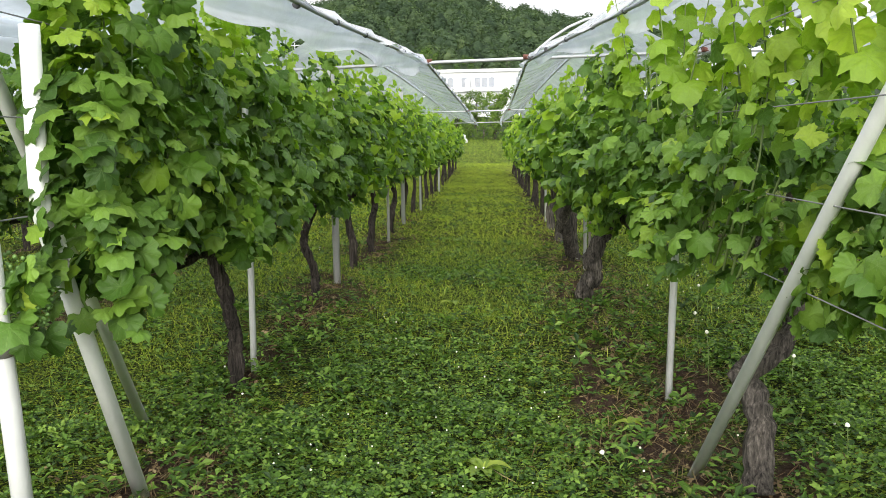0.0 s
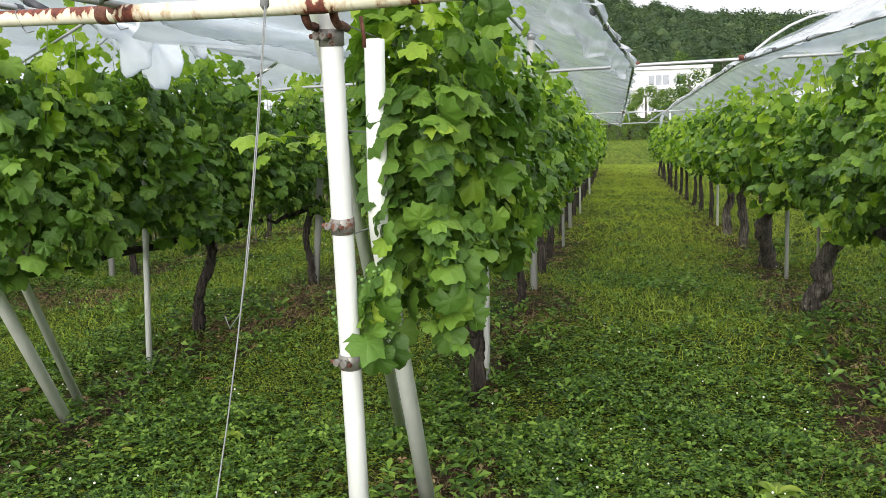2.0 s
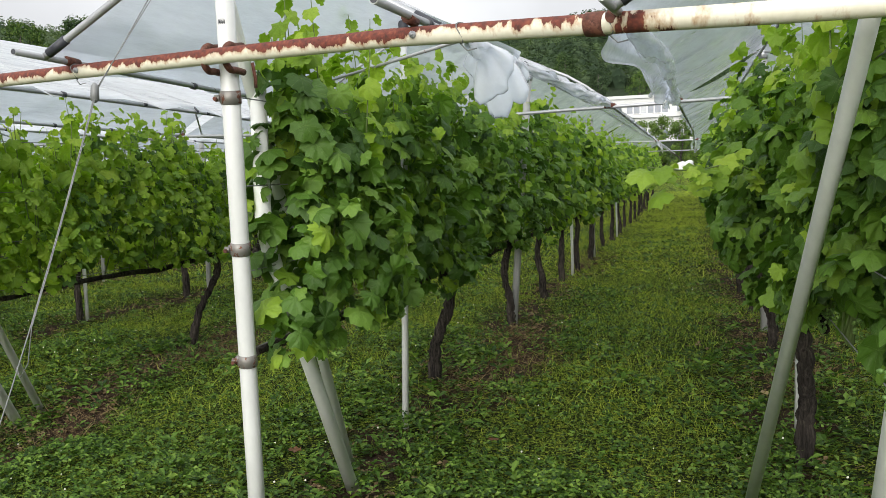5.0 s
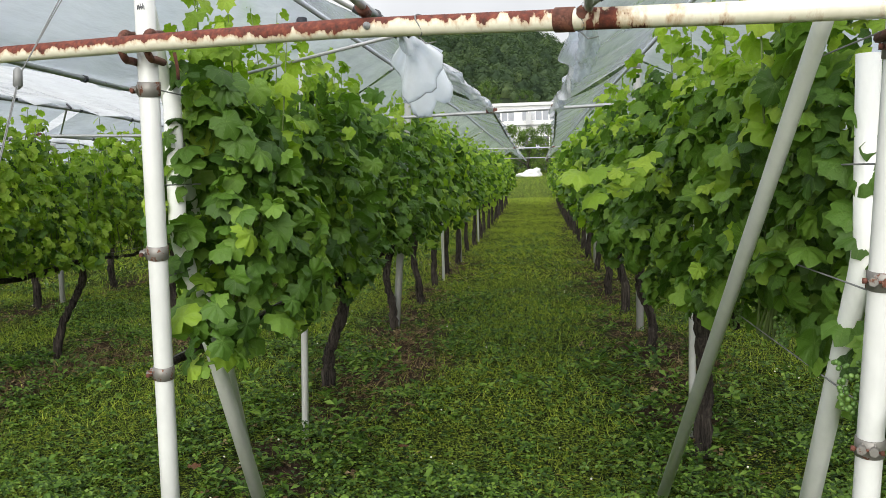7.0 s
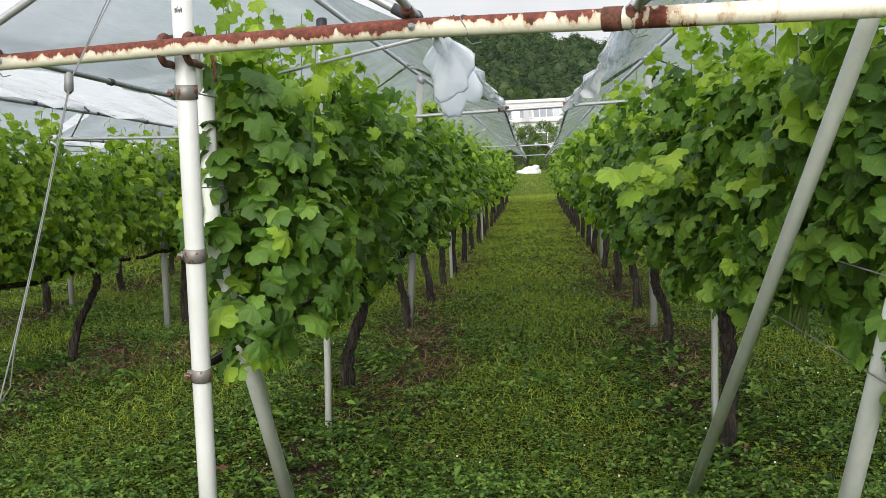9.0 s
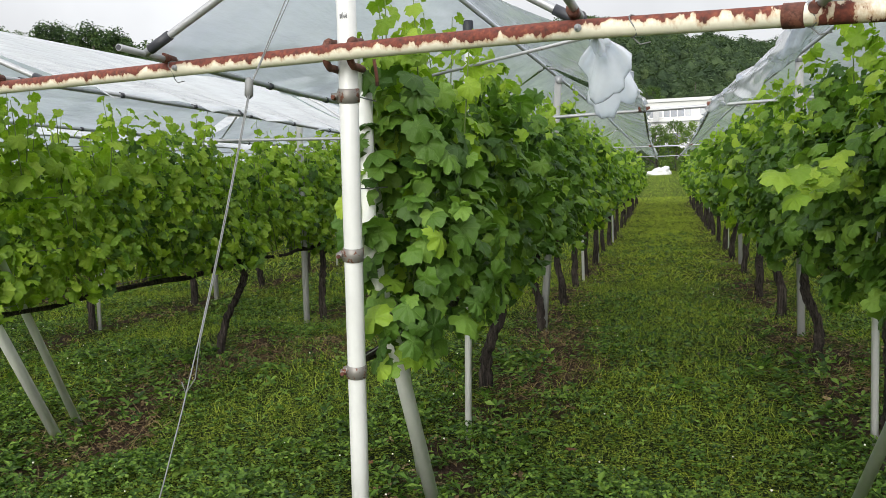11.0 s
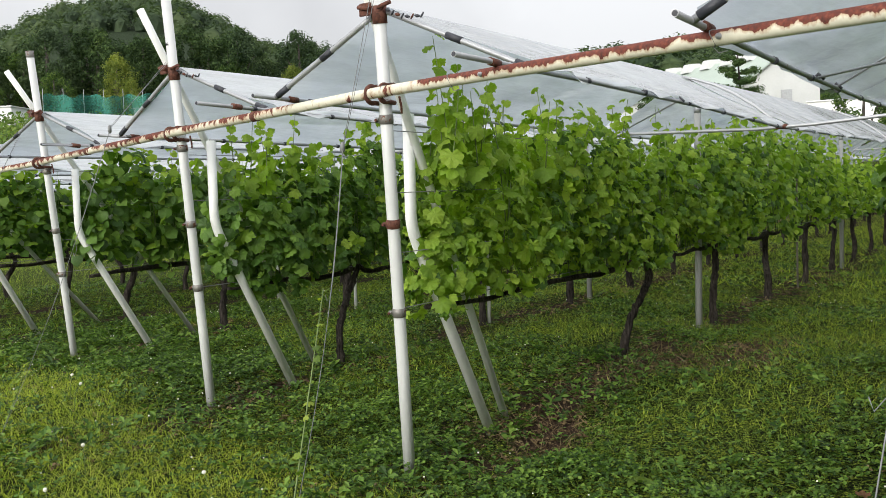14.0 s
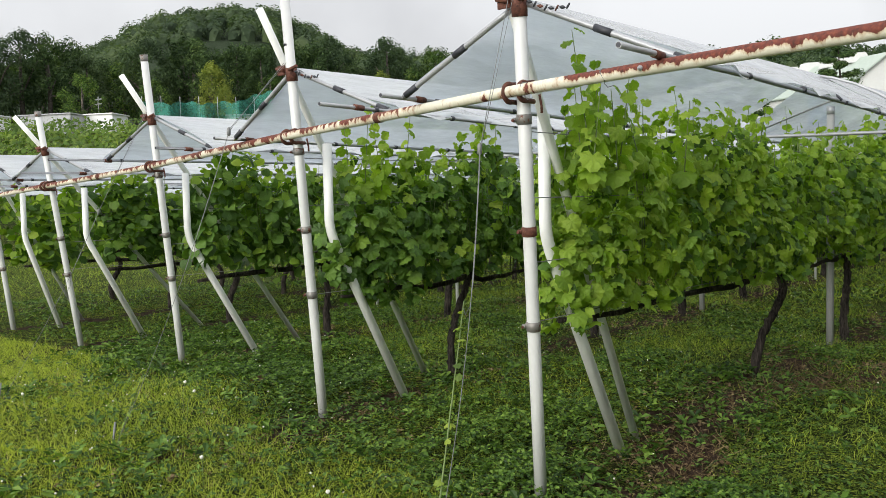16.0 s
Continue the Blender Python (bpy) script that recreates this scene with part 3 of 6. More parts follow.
def strut(post, row, base, top=None):
    """A straight thin pipe from the ground to the post's collar and a little past it."""
    a = Vector(top) if top else on_post(row, ROWS[row]["collar"], -0.07, 0.03)
    b = Vector(base)
    d = (b - a).normalized()
    bm = tube([a - d * 0.50, a, b + d * 0.1], 0.028, 12)
    return part("strut", bm, BRACE_LIGHTENED, post, "thin weathered white pipe strut")


def u_bolts(post, row, z):
    c = on_post(row, z)
    for s in (-0.045, 0.045):
        pts = []
        for i in range(19):
            a = math.pi * (i / 18 * 1.25 - 0.62)
            pts.append(c + Vector((s, -0.058 - math.cos(a) * 0.052, -0.004 + math.sin(a) * 0.047)))
        pts = [c + Vector((s, 0.03, 0.05))] + pts[::-1] + [c + Vector((s, 0.03, -0.05))]
        part("u_bolt", tube(pts, 0.0135, 8), RUST, post, "thick rusty U-bolt")
    part("hook", tube([c + Vector((0.10, 0.0, -0.02)), c + Vector((0.105, 0.01, -0.08)), c + Vector((0.105, 0.01, -0.115))], 0.0065, 8), RUST, post, "rusty hook")


def end_post(row, top, bands, brace, thin, collar=True):
    k = ROWS[row]
    t = thing("end_post", (k["foot"][0], k["foot"][1], 0), "leaning white steel end post with clamps and a bent brace", "vineyard post", "end posts of the vine rows")
    bm = tube([on_post(row, -0.15), on_post(row, 0.6), on_post(row, 1.5), on_post(row, top)], 0.036, 18)
    part("post", bm, POST_WHITE, t, "white coated steel pipe with dirt specks")
    up = Vector((*k["lean"], 1)).normalized()
    e = on_post(row, top)
    part("cap", tube([e - up * 0.06, e - up * 0.058, e + up * 0.004], [0.037, 0.0385, 0.0385], 16), CLAMP, t, "grey end cap")
    for i, z in enumerate(bands):
        clamp_band(t, row, z, RUST if (i == 1 and row == "C") else CLAMP, math.pi if row != "B" else -2.0)
    u_bolts(t, row, RAIL_Z(k["x"]))
    if collar:
        c = on_post(row, k["collar"])
        ob = part("collar", tube([c - up * 0.075, c - up * 0.073, c + up * 0.02, c + up * 0.022], [0.037, 0.042, 0.042, 0.037], 16), RUST, t, "rusty collar at the ridge")
        for s in (-1, 1):
            part("bolt", tube([c + Vector((s * 0.03, -0.05, 0.0)), c + Vector((s * 0.11, -0.045, 0.02))], 0.012, 8), RUST, ob)
        part("wing", block(c.x - 0.11, c.x - 0.03, c.y - 0.04, c.y - 0.028, c.z - 0.03, c.z + 0.04, 0.003), RUST, ob, "rusty folded plate")
    if brace:
        bent_pipe(t, *brace)
    if thin:
        strut(t, row, *thin)
    return t


def RAIL_Z(x):
    return float(np.interp(-x, [-3, 1.68, 3.14, 3.94, 5.8, 6.82, 9.13, 11.85, 14.2, 20], [1.9, 1.97, 2.06, 2.085, 2.13, 2.15, 2.11, 2.05, 1.94, 1.75]))


def RAIL_Y(x):
    return float(np.interp(-x, [-3, 1.68, 6.82, 9.13, 12.1, 14.55, 20], [1.15, 2.68, 4.33, 4.86, 5.62, 5.77, 6.6]))


def stencil_marks(post, row, z):
    """A short row of unreadable dark stencilled strokes on the front of a post."""
    bm = bmesh.new()
    for i in range(7):
        a = -1.9 + 0.11 * i
        c = on_post(row, z + 0.004 * (i % 2), 0.0365 * math.cos(a), 0.0365 * math.sin(a))
        block(c.x - 0.0012, c.x + 0.0012, c.y - 0.001, c.y + 0.001, c.z - 0.009, c.z + 0.009 - 0.005 * (i % 3 == 1), 0, bm)
    part("marking", bm, BLACK, post, "short dark stencilled strokes")


end_post("R", 3.0, (1.9, 1.3, 0.82), None, ((0.96, 4.16, -0.05), (1.25, 2.56, 1.95)))
end_post("B", 3.0, (1.89, 1.29, 0.82), (-1.62, 3.15, 1.30, 1.92, 3.87), ((-1.974, 4.833, 0), (-1.702, 2.48, 2.6)))
stencil_marks(end_post("A", 3.05, (1.945, 1.35, 0.88), (-4.02, 3.86, 1.42, 2.07, 4.74), ((-4.18, 5.12, 0),)), "A", 2.22)
end_post("C", 3.1, (2.012, 1.422, 0.9), (-6.94, 4.78, 1.40, 2.07, 5.60), ((-6.98, 5.90, 0),))
stencil_marks(end_post("D", 3.15, (2.0, 1.42, 0.92), (-9.15, 5.20, 1.42, 2.06, 6.0), ((-9.5, 6.7, 0),)), "D", 2.76)
end_post("E", 3.12, (1.95, 1.35, 0.90), (-12.05, 5.95, 1.35, 1.97, 6.60, 0.3), ((-12.2, 7.55, 0),))
end_post("F", 2.80, (1.9, 1.3, 0.86), (-14.36, 6.12, 1.30, 1.9, 6.84), ((-14.54, 7.85, 0),))
end_post("G", 2.8, (1.9, 1.3, 0.86), (-16.3, 6.3, 1.30, 1.9, 6.75), ((-16.9, 7.4, 0),))

rail = thing("cross_rail", (-8, RAIL_Y(-8), RAIL_Z(-8)), "long horizontal cream pipe with peeling paint and rust", "pipe rail")
xs = np.linspace(2.6, -20, 60)
part("pipe", tube([(x, RAIL_Y(x) - 0.02, RAIL_Z(x)) for x in xs], 0.0300, 16), RAIL, rail, "cream painted pipe with red-brown rust")
for xj in (-2.48, -8.0, -10.8, -13.2):
    c = [(xj + dx, RAIL_Y(xj + dx) - 0.02, RAIL_Z(xj + dx)) for dx in (-0.027, -0.025, 0.025, 0.027)]
    part("coupling", tube(c, [0.031, 0.0345, 0.0345, 0.031], 16), RUST, rail, "rusty pipe coupling")
for xj in (-3.06, -4.69, -5.92):
    c = Vector((xj, RAIL_Y(xj) - 0.02, RAIL_Z(xj)))
    part("nut", tube([c + Vector((0, -0.026, 0)), c + Vector((0, -0.042, 0.0)), c + Vector((0, -0.0425, 0.0)), c + Vector((0, -0.032, 0.0))], [0.012, 0.011, 0.006, 0.006], 10), STEEL, rail, "bright steel nut")
for xj in (-2.9, -4.72, -6.15, -6.7, -2.44):
    c = Vector((xj, RAIL_Y(xj) - 0.02, RAIL_Z(xj)))
    ring = [c + Vector((0.01 * math.sin(2 * a), 0.032 * math.cos(a), 0.032 * math.sin(a))) for a in np.linspace(0, 2 * math.pi, 15)]
    tail = [c + Vector((0.0, -0.005, -0.034)), c + Vector((0.02, -0.01, -0.055)), c + Vector((0.05, -0.01, -0.05))]
    wire = part("tie_wire", tube(ring, 0.0022, 5), WIRE, rail, "twisted tie wire")
    part("wire_tail", tube(tail, 0.0022, 5), WIRE, wire)


# The eave pipes of the covers, side by side: y, x and z along them.
EAVES = {("R", -1): ((3, 4.8, 6.1, 8.6, 24), (1.03, 0.84, 0.69, 0.37, 0.52), (2.19, 2.21, 2.23, 2.26, 2.32)),
         ("B", 1): ((3, 8.7, 24), (-0.93, -0.60, -0.56), (2.08, 2.26, 2.32)),
         ("B", -1): ((2.3, 4.4, 9.05, 23), (-2.446, -2.34, -2.37, -2.15), (2.02, 2.10, 2.238, 2.31)),
         ("A", 1): ((2.87, 4.2, 9.1, 21), (-3.075, -3.04, -2.99, -3.12), (2.11, 2.14, 2.24, 2.30)),
         ("A", -1): ((3.2, 4.85, 6.1, 9.1, 24), (-4.745, -4.747, -4.77, -4.78, -4.85), (2.15, 2.124, 2.12, 2.15, 2.26)),
         ("C", 1): ((3.7, 5.9, 9.05, 24), (-5.825, -5.79, -5.78, -5.85), (2.175, 2.165, 2.095, 2.22)),
         ("C", -1): ((3.9, 9.0, 24), (-7.618, -7.63, -7.7), (2.205, 2.15, 2.22)),
         ("D", 1): ((4.3, 9.1, 24), (-8.22, -8.22, -8.3), (2.215, 2.14, 2.2)),
         ("D", -1): ((4.5, 9.1, 24), (-9.90, -9.95, -10.1), (2.14, 2.12, 2.2))}


def eave_z(row, side, y):
    if (row, side) in EAVES:
        return float(np.interp(y, EAVES[row, side][0], EAVES[row, side][2]))
    return RAIL_Z(ROWS[row]["x"]) + (0.29 if row in "RS" else 0.085) + 0.004 * min(y, 18)


def eave_x(row, side, y):
    """Where the eave of a cover runs: it does not keep quite parallel to its row."""
    if (row, side) in EAVES:
        return float(np.interp(y, *EAVES[row, side][:2]))
    return on_post(row, ROWS[row]["collar"]).x + side * ROWS[row]["wide"]


def bar_y(x):
    """The line of the first bar across the aisles."""
    return 8.72 - 0.16 * max(min(x, 2), -2.4)


def bar_z(x):
    return float(np.interp(-x, [-2, 0.7, 2.4, 4, 5.8, 7.6, 14], [2.27, 2.255, 2.225, 2.19, 2.085, 2.14, 2.09]))


def film_sheet(row, side, y0, y1, seed, mat, drop=0.0):
    """One slope of a rain cover, sagging between its bars, its lower edge hanging loose."""
    k = ROWS[row]
    rng = np.random.default_rng(seed)
    nu, nv = 15, max(12, int((y1 - y0) * 5))
    u, v = np.meshgrid(np.linspace(0, 1, nu), np.linspace(0, 1, nv), indexing="ij")
    Y = y0 + (y1 - y0) * v
    px = on_post(row, k["collar"]).x
    ridge = k["collar"] + 0.03 + 0.012 * np.minimum(Y - k["foot"][1], 14)
    eave = np.vectorize(lambda q: eave_z(row, side, q))(Y)
    flap = np.clip((u - 0.86) / 0.14, 0, 1)
    um = np.minimum(u, 0.86) / 0.86
    X = px + um * (np.vectorize(lambda q: eave_x(row, side, q))(Y) - px) + side * flap * 0.03
    Z = ridge + (eave + 0.03 - ridge) * um - flap * (0.035 + drop)
    ph = rng.uniform(0, 6, 6)
    Z += -0.045 * np.sin(math.pi * um) * (0.7 + 0.5 * np.sin(Y * 1.4 + ph[0]))
    Z += 0.016 * np.sin(Y * 7 + 3 * um + ph[1]) * um + 0.010 * np.sin(Y * 17 + ph[2] + 5 * u) * um
    X += side * 0.03 * flap * np.sin(Y * 5 + ph[3]) + side * 0.012 * np.sin(Y * 13 + ph[4]) * flap
    Y = Y + 0.05 * um * np.sin(3 * um + ph[5]) * np.where((v < 0.02) | (v > 0.98), 1, 0)
    V = np.column_stack([X.ravel(), Y.ravel(), Z.ravel()]) - np.array(COVER_BASE[row])
    i, j = np.meshgrid(np.arange(nu - 1), np.arange(nv - 1), indexing="ij")
    a = (i * nv + j).ravel()
    F = np.concatenate([np.column_stack([a, a + 1, a + nv + 1]), np.column_stack([a, a + nv + 1, a + nv])])
    return mesh_np("film", V, F, mat)


COVER_BASE = {}


def rain_cover(row, cuts, seed):
    k = ROWS[row]
    COVER_BASE[row] = (k["x"], k["foot"][1], 2.1)
    t = thing("rain_cover", COVER_BASE[row], "clear plastic film rain cover on thin steel pipes above vines", "rain cover", "rain covers of the rows")
    c = on_post(row, k["collar"])
    far = k["far"]
    part("ridge_pipe", tube([(c.x, c.y + 0.04, k["collar"]), (c.x, c.y + 14, k["collar"] + 0.16), (c.x, far, k["collar"] + 0.17)], 0.013, 8), STEEL, t)
    for s in (-1, 1):
        y0 = RAIL_Y(c.x + s * k["wide"]) - 0.36
        x = eave_x(row, s, y0)
        part("eave_pipe", tube([(eave_x(row, s, y), y, eave_z(row, s, y)) for y in (y0, y0 + 0.3, 5, 7, 9, 12, 15, 18, far)], 0.013, 10), STEEL, t)
        # The pipe end is closed; a black disc paints its shaded hollow.
        part("mouth_shade_disc", tube([(x, y0 - 0.0015, eave_z(row, s, y0)), (x, y0 + 0.004, eave_z(row, s, y0))], 0.0105, 10), BLACK, t, "black disc painting the dark hollow of the pipe end")
        part("saddle", tube([(x, y0 + 0.30, eave_z(row, s, y0)), (x, y0 + 0.38, eave_z(row, s, y0) - 0.004)], 0.019, 10), RUST, t, "rusty saddle clamp")
        frames = [c.y + 0.02, bar_y(c.x) - 0.04, 16.4, 23.98]
        for i, y in enumerate(frames):
            top = (c.x + s * 0.03, y, k["collar"] + 0.012 * min(y - c.y, 14) - 0.01)
            end = (eave_x(row, s, y), y + 0.03, eave_z(row, s, y))
            bow = [Vector(top).lerp(Vector(end), f) + Vector((0, 0, (0.10 if i else 0) * math.sin(math.pi * f) ** 0.8)) for f in (0, 0.15, 0.35, 0.55, 0.75, 0.9, 1)]
            r = part("rafter", tube(bow, 0.0125 if i else 0.016, 8), STEEL, t)
            for f in ((0.42, 0.52), (0.86, 0.97)) if i == 0 else ():
                a, b = Vector(top).lerp(Vector(end), f[0]), Vector(top).lerp(Vector(end), f[1])
                part("sleeve", tube([a, b], 0.0195, 10), BLACK, r, "black rubber sleeve")
        for i in range(int((min(far, 16) - y0) / 0.8)):
            y = y0 + 0.5 + 0.8 * i
            part("clip", tube([(eave_x(row, s, y), y - 0.016, eave_z(row, s, y)), (eave_x(row, s, y), y + 0.016, eave_z(row, s, y))], 0.018, 8), BLACK, t, "black film clip")
        for i, (a, b, m) in enumerate(cuts[s]):
            ob = part("film", film_sheet(row, s, a, b, seed + 7 * i + s, m), m, t, "wrinkled translucent plastic film")
            ob.visible_shadow = False


for i, row in enumerate(("R", "B", "A", "C", "D", "E", "F", "G", "H", "S")):
    k = ROWS[row]
    f = on_post(row, 2.5).y + 0.05
    e = bar_y(k["x"])
    cuts = [(f, e - 0.02, FILM), (e + 0.12, 23.6, FILM), (23.9, k["far"], FILM_WHITE)] if k["far"] > 26 else [(f, k["far"], FILM)]
    right = [(f + 0.9, e - 0.02, FILM)] + cuts[1:] if row == "A" else cuts
    rain_cover(row, {-1: cuts, 1: right}, 40 * i + 3)

for y, x0, x1 in ((None, -12.5, 5.0), (24.0, -16.0, 5.0), (38.0, -16, 5)):
    line = (lambda q: (q, bar_y(q), bar_z(q))) if y is None else (lambda q, y=y: (q, y, 2.31 + 0.012 * math.sin(q * 0.8)))
    t = thing("cross_bar", line(x0), "thin grey steel pipe spanning the aisles between rows", "pipe", "cross bars over the aisles")
    part("pipe", tube([line(x) for x in np.linspace(x0, x1, 36)], 0.0165, 8), STEEL, t)
    for row in ("R", "B", "A", "C", "D"):
        for s in (-1, 1):
            a, b = (Vector(line(eave_x(row, s, line(ROWS[row]["x"])[1]) + q)) for q in (-0.05, 0.05))
            part("joint", tube([a + Vector((0, -0.02, 0.015)), b + Vector((0, 0.01, 0.012))], 0.024, 8), RUST, t, "rusty pipe joint")

for a, b in (((-3.05, 3.72, 2.13), (-4.74, 5.5, 2.13)), ((-5.79, 6.35, 2.16), (-7.62, 9.55, 2.16)), ((-8.22, 6.9, 2.18), (-9.9, 9.6, 2.13)), ((-4.0, 5.84, 2.5), (-4.76, 6.1, 2.13))):
    t = thing("brace_rod", a, "thin dark steel rod bracing the rain cover frame", "brace rod", "brace rods of the covers")
    part("rod", tube([a, b], 0.0075, 7), STEEL, t)
    for e in (a, b):
        part("hook", tube([Vector(e) + Vector((-0.03, 0, -0.012)), Vector(e) + Vector((0.0, 0.0, 0.02)), Vector(e) + Vector((0.03, 0, -0.012))], 0.009, 7), BLACK, t, "dark clamp")


def hanging_film(row, edge, y0, y1, drop, side, seed, mat=None):
    """A gathered edge of film that hangs in folds from an eave pipe."""
    rng = np.random.default_rng(seed)
    nu, nv = 16, max(46, int((y1 - y0) * 22))
    u, v = np.meshgrid(np.linspace(0, 1, nu), np.linspace(0, 1, nv), indexing="ij")
    ph = rng.uniform(0, 6, 8)
    w = (y1 - y0) * v
    Y = y0 + w
    fall = drop * (0.72 + 0.28 * np.sin(math.pi * v)) * (1 + 0.15 * np.sin(1.3 * w + ph[0]) + 0.08 * np.sin(4 * w + ph[7]))
    X = np.vectorize(lambda q: eave_x(row, edge, q))(Y) + side * (0.02 + 0.45 * fall * np.sin(math.pi * u * 0.6)) + u * (0.020 * np.sin(2.6 * w + ph[1] + u) + 0.010 * np.sin(7 * w + ph[2] + 3 * u)) + 0.006 * np.sin(11 * u + 3 * w + ph[3])
    Z = np.vectorize(lambda q: eave_z(row, edge, q))(Y) + 0.018 - fall * u + 0.012 * np.sin(4 * w + 6 * u + ph[6]) * u
    Y = Y + 0.03 * u * np.sin(2.2 * w + ph[4]) + 0.012 * np.sin(8 * u + ph[5])
    at = (eave_x(row, edge, y0), y0, eave_z(row, edge, y0))
    V = np.column_stack([X.ravel(), Y.ravel(), Z.ravel()]) - np.array(at)
    i, j = np.meshgrid(np.arange(nu - 1), np.arange(nv - 1), indexing="ij")
    a = (i * nv + j).ravel()
    F = np.concatenate([np.column_stack([a, a + 1, a + nv + 1]), np.column_stack([a, a + nv + 1, a + nv])])
    t = thing("loose_film", at, "gathered milky plastic film hanging in folds from the eave pipe", "plastic film", "loose edges of film")
    part("folded_sheet", mesh_np("folded_sheet", V, F, mat or FILM_WHITE), FILM_WHITE, t).visible_shadow = False


def bunched_film(row, edge, y0, y1, radius, seed, bulges=()):
    """Film rolled up loosely along an eave pipe, crumpled, with bags of slack hanging from it."""
    rng = np.random.default_rng(seed)
    n, seg = int((y1 - y0) * 36), 26
    ph = rng.uniform(0, 6, 8)
    y = np.linspace(y0, y1, n)[:, None]
    a = np.linspace(0, 2 * math.pi, seg, endpoint=False)[None]
    r = radius * (1 + 0.25 * np.sin(1.7 * y + ph[0]) + 0.12 * np.sin(5.1 * y + ph[1]))
    drop = 0 * y
    for by, size, sag in bulges:
        g = np.exp(-((y - by) / (0.9 * size)) ** 2)
        r, drop = r + size * g, drop + sag * g
    crumple = 0.13 * np.sin(3 * a + 4.3 * y + ph[2]) + 0.10 * np.sin(5 * a - 9 * y + ph[3]) + 0.07 * np.abs(np.sin(4 * a + 17 * y + ph[4])) + 0.05 * np.sin(9 * a + 23 * y + ph[5])
    r = r * (1 + crumple) * np.clip(np.minimum(y - y0, y1 - y) / 0.10 + 0.15, 0, 1)
    X = np.vectorize(lambda q: eave_x(row, edge, q))(y) + np.cos(a) * r * 0.85
    Z = np.vectorize(lambda q: eave_z(row, edge, q))(y) - drop + np.sin(a) * r - 0.4 * r
    Y = y + 0.02 * np.sin(3 * a + 8 * y + ph[6])
    at = (eave_x(row, edge, y0), y0, eave_z(row, edge, y0))
    V = np.column_stack([X.ravel(), Y.ravel(), Z.ravel()]) - np.array(at)
    i, j = np.meshgrid(np.arange(n - 1), np.arange(seg), indexing="ij")
    p, q = (i * seg + j).ravel(), (i * seg + (j + 1) % seg).ravel()
    F = np.concatenate([np.column_stack([p, q, q + seg]), np.column_stack([p, q + seg, p + seg])])
    t = thing("bunched_film", at, "crumpled white plastic film bunched along the eave pipe", "plastic film", "loose edges of film")
    part("crumpled_sheet", mesh_np("crumpled_sheet", V, F, FILM_WHITE), FILM_WHITE, t).visible_shadow = False


bunched_film("A", 1, 3.75, 9.1, 0.030, 8, ((4.08, 0.075, 0.05), (4.34, 0.085, 0.10), (4.75, 0.03, 0.03)))
bunched_film("B", -1, 3.1, 9.05, 0.034, 3)
hanging_film("B", -1, 3.1, 9.0, 0.14, -1, 4, FILM)
hanging_film("B", 1, 3.2, 8.75, 0.16, -1, 12)
hanging_film("R", -1, 3.2, 8.6, 0.12, 1, 13)
bunched_film("B", 1, 7.0, 8.75, 0.022, 14)
hanging_film("A", 1, 21.8, 24.4, 0.30, 1, 5)
hanging_film("B", -1, 22.2, 24.4, 0.30, -1, 6)
hanging_film("B", 1, 22.0, 24.3, 0.26, 1, 10)
hanging_film("R", -1, 21.6, 24.3, 0.42, -1, 11)


def ridge_chain(row):
    """A short chain of clips slung from the collar along the front rafter."""
    k = ROWS[row]
    c = on_post(row, k["collar"], 0.05, -0.03)
    t = thing("clip_chain", c, "short dark chain of film clips slung from the post collar", "chain", "chains at the collars")
    for i in range(9):
        p = c + Vector((0.032 * i, 0.0, -0.008 * i - 0.03 * math.sin(math.pi * i / 9)))
        d = Vector((0.02, 0, -0.006)) if i % 2 else Vector((0.012, 0.0, 0.016))
        part("link", tube([p - d * 0.8, p, p + d * 0.8], [0.004, 0.010 if i % 2 else 0.006, 0.004], 7), BLACK if i % 3 else RUST, t)


for row in "CDA":
    ridge_chain(row)

def guy_wire(top, mid, foot, loose):
    t = thing("guy_wire", foot, "slack grey guy wire with a tensioner, anchored in the grass", "guy wire", "guy wires of the end posts")
    a, m, f = Vector(top), Vector(mid), Vector(foot)
    pts = [a.lerp(m, i / 4) for i in range(5)]
    for i in range(1, 13):
        q = i / 12
        pts.append(m.lerp(f, q) + Vector((0.05 * math.sin(q * 3.1), 0, -loose * math.sin(math.pi * q))))
    part("wire", tube(pts, 0.0019, 6), WIRE, t)
    part("return_wire", tube([a + Vector((0.03, 0, 0)), m + Vector((0.012, 0, 0.02))], 0.0016, 5), WIRE, t)
    part("tensioner", tube([m + Vector((0, 0, 0.03)), m + Vector((0, 0, 0.02)), m - Vector((0.003, 0, 0.02)), m - Vector((0.004, 0, 0.03))], [0.004, 0.012, 0.013, 0.004], 10), WIRE, t, "small grey wire tensioner")
    spare = [Vector(p) + Vector((0.004, 0, 0.0)) for p in pts[4:9]]
    e = spare[-1]
    part("loose_end", tube(spare + [e + Vector((-0.02, 0, -0.10)), e + Vector((-0.05, 0, -0.14)), e + Vector((-0.06, 0, -0.11))], 0.0015, 5), WIRE, t, "loose curled wire end")
    part("anchor", tube([f + Vector((0, 0, 0.16)), f - Vector((0.02, 0.02, 0.05))], 0.008, 6), WIRE, t)


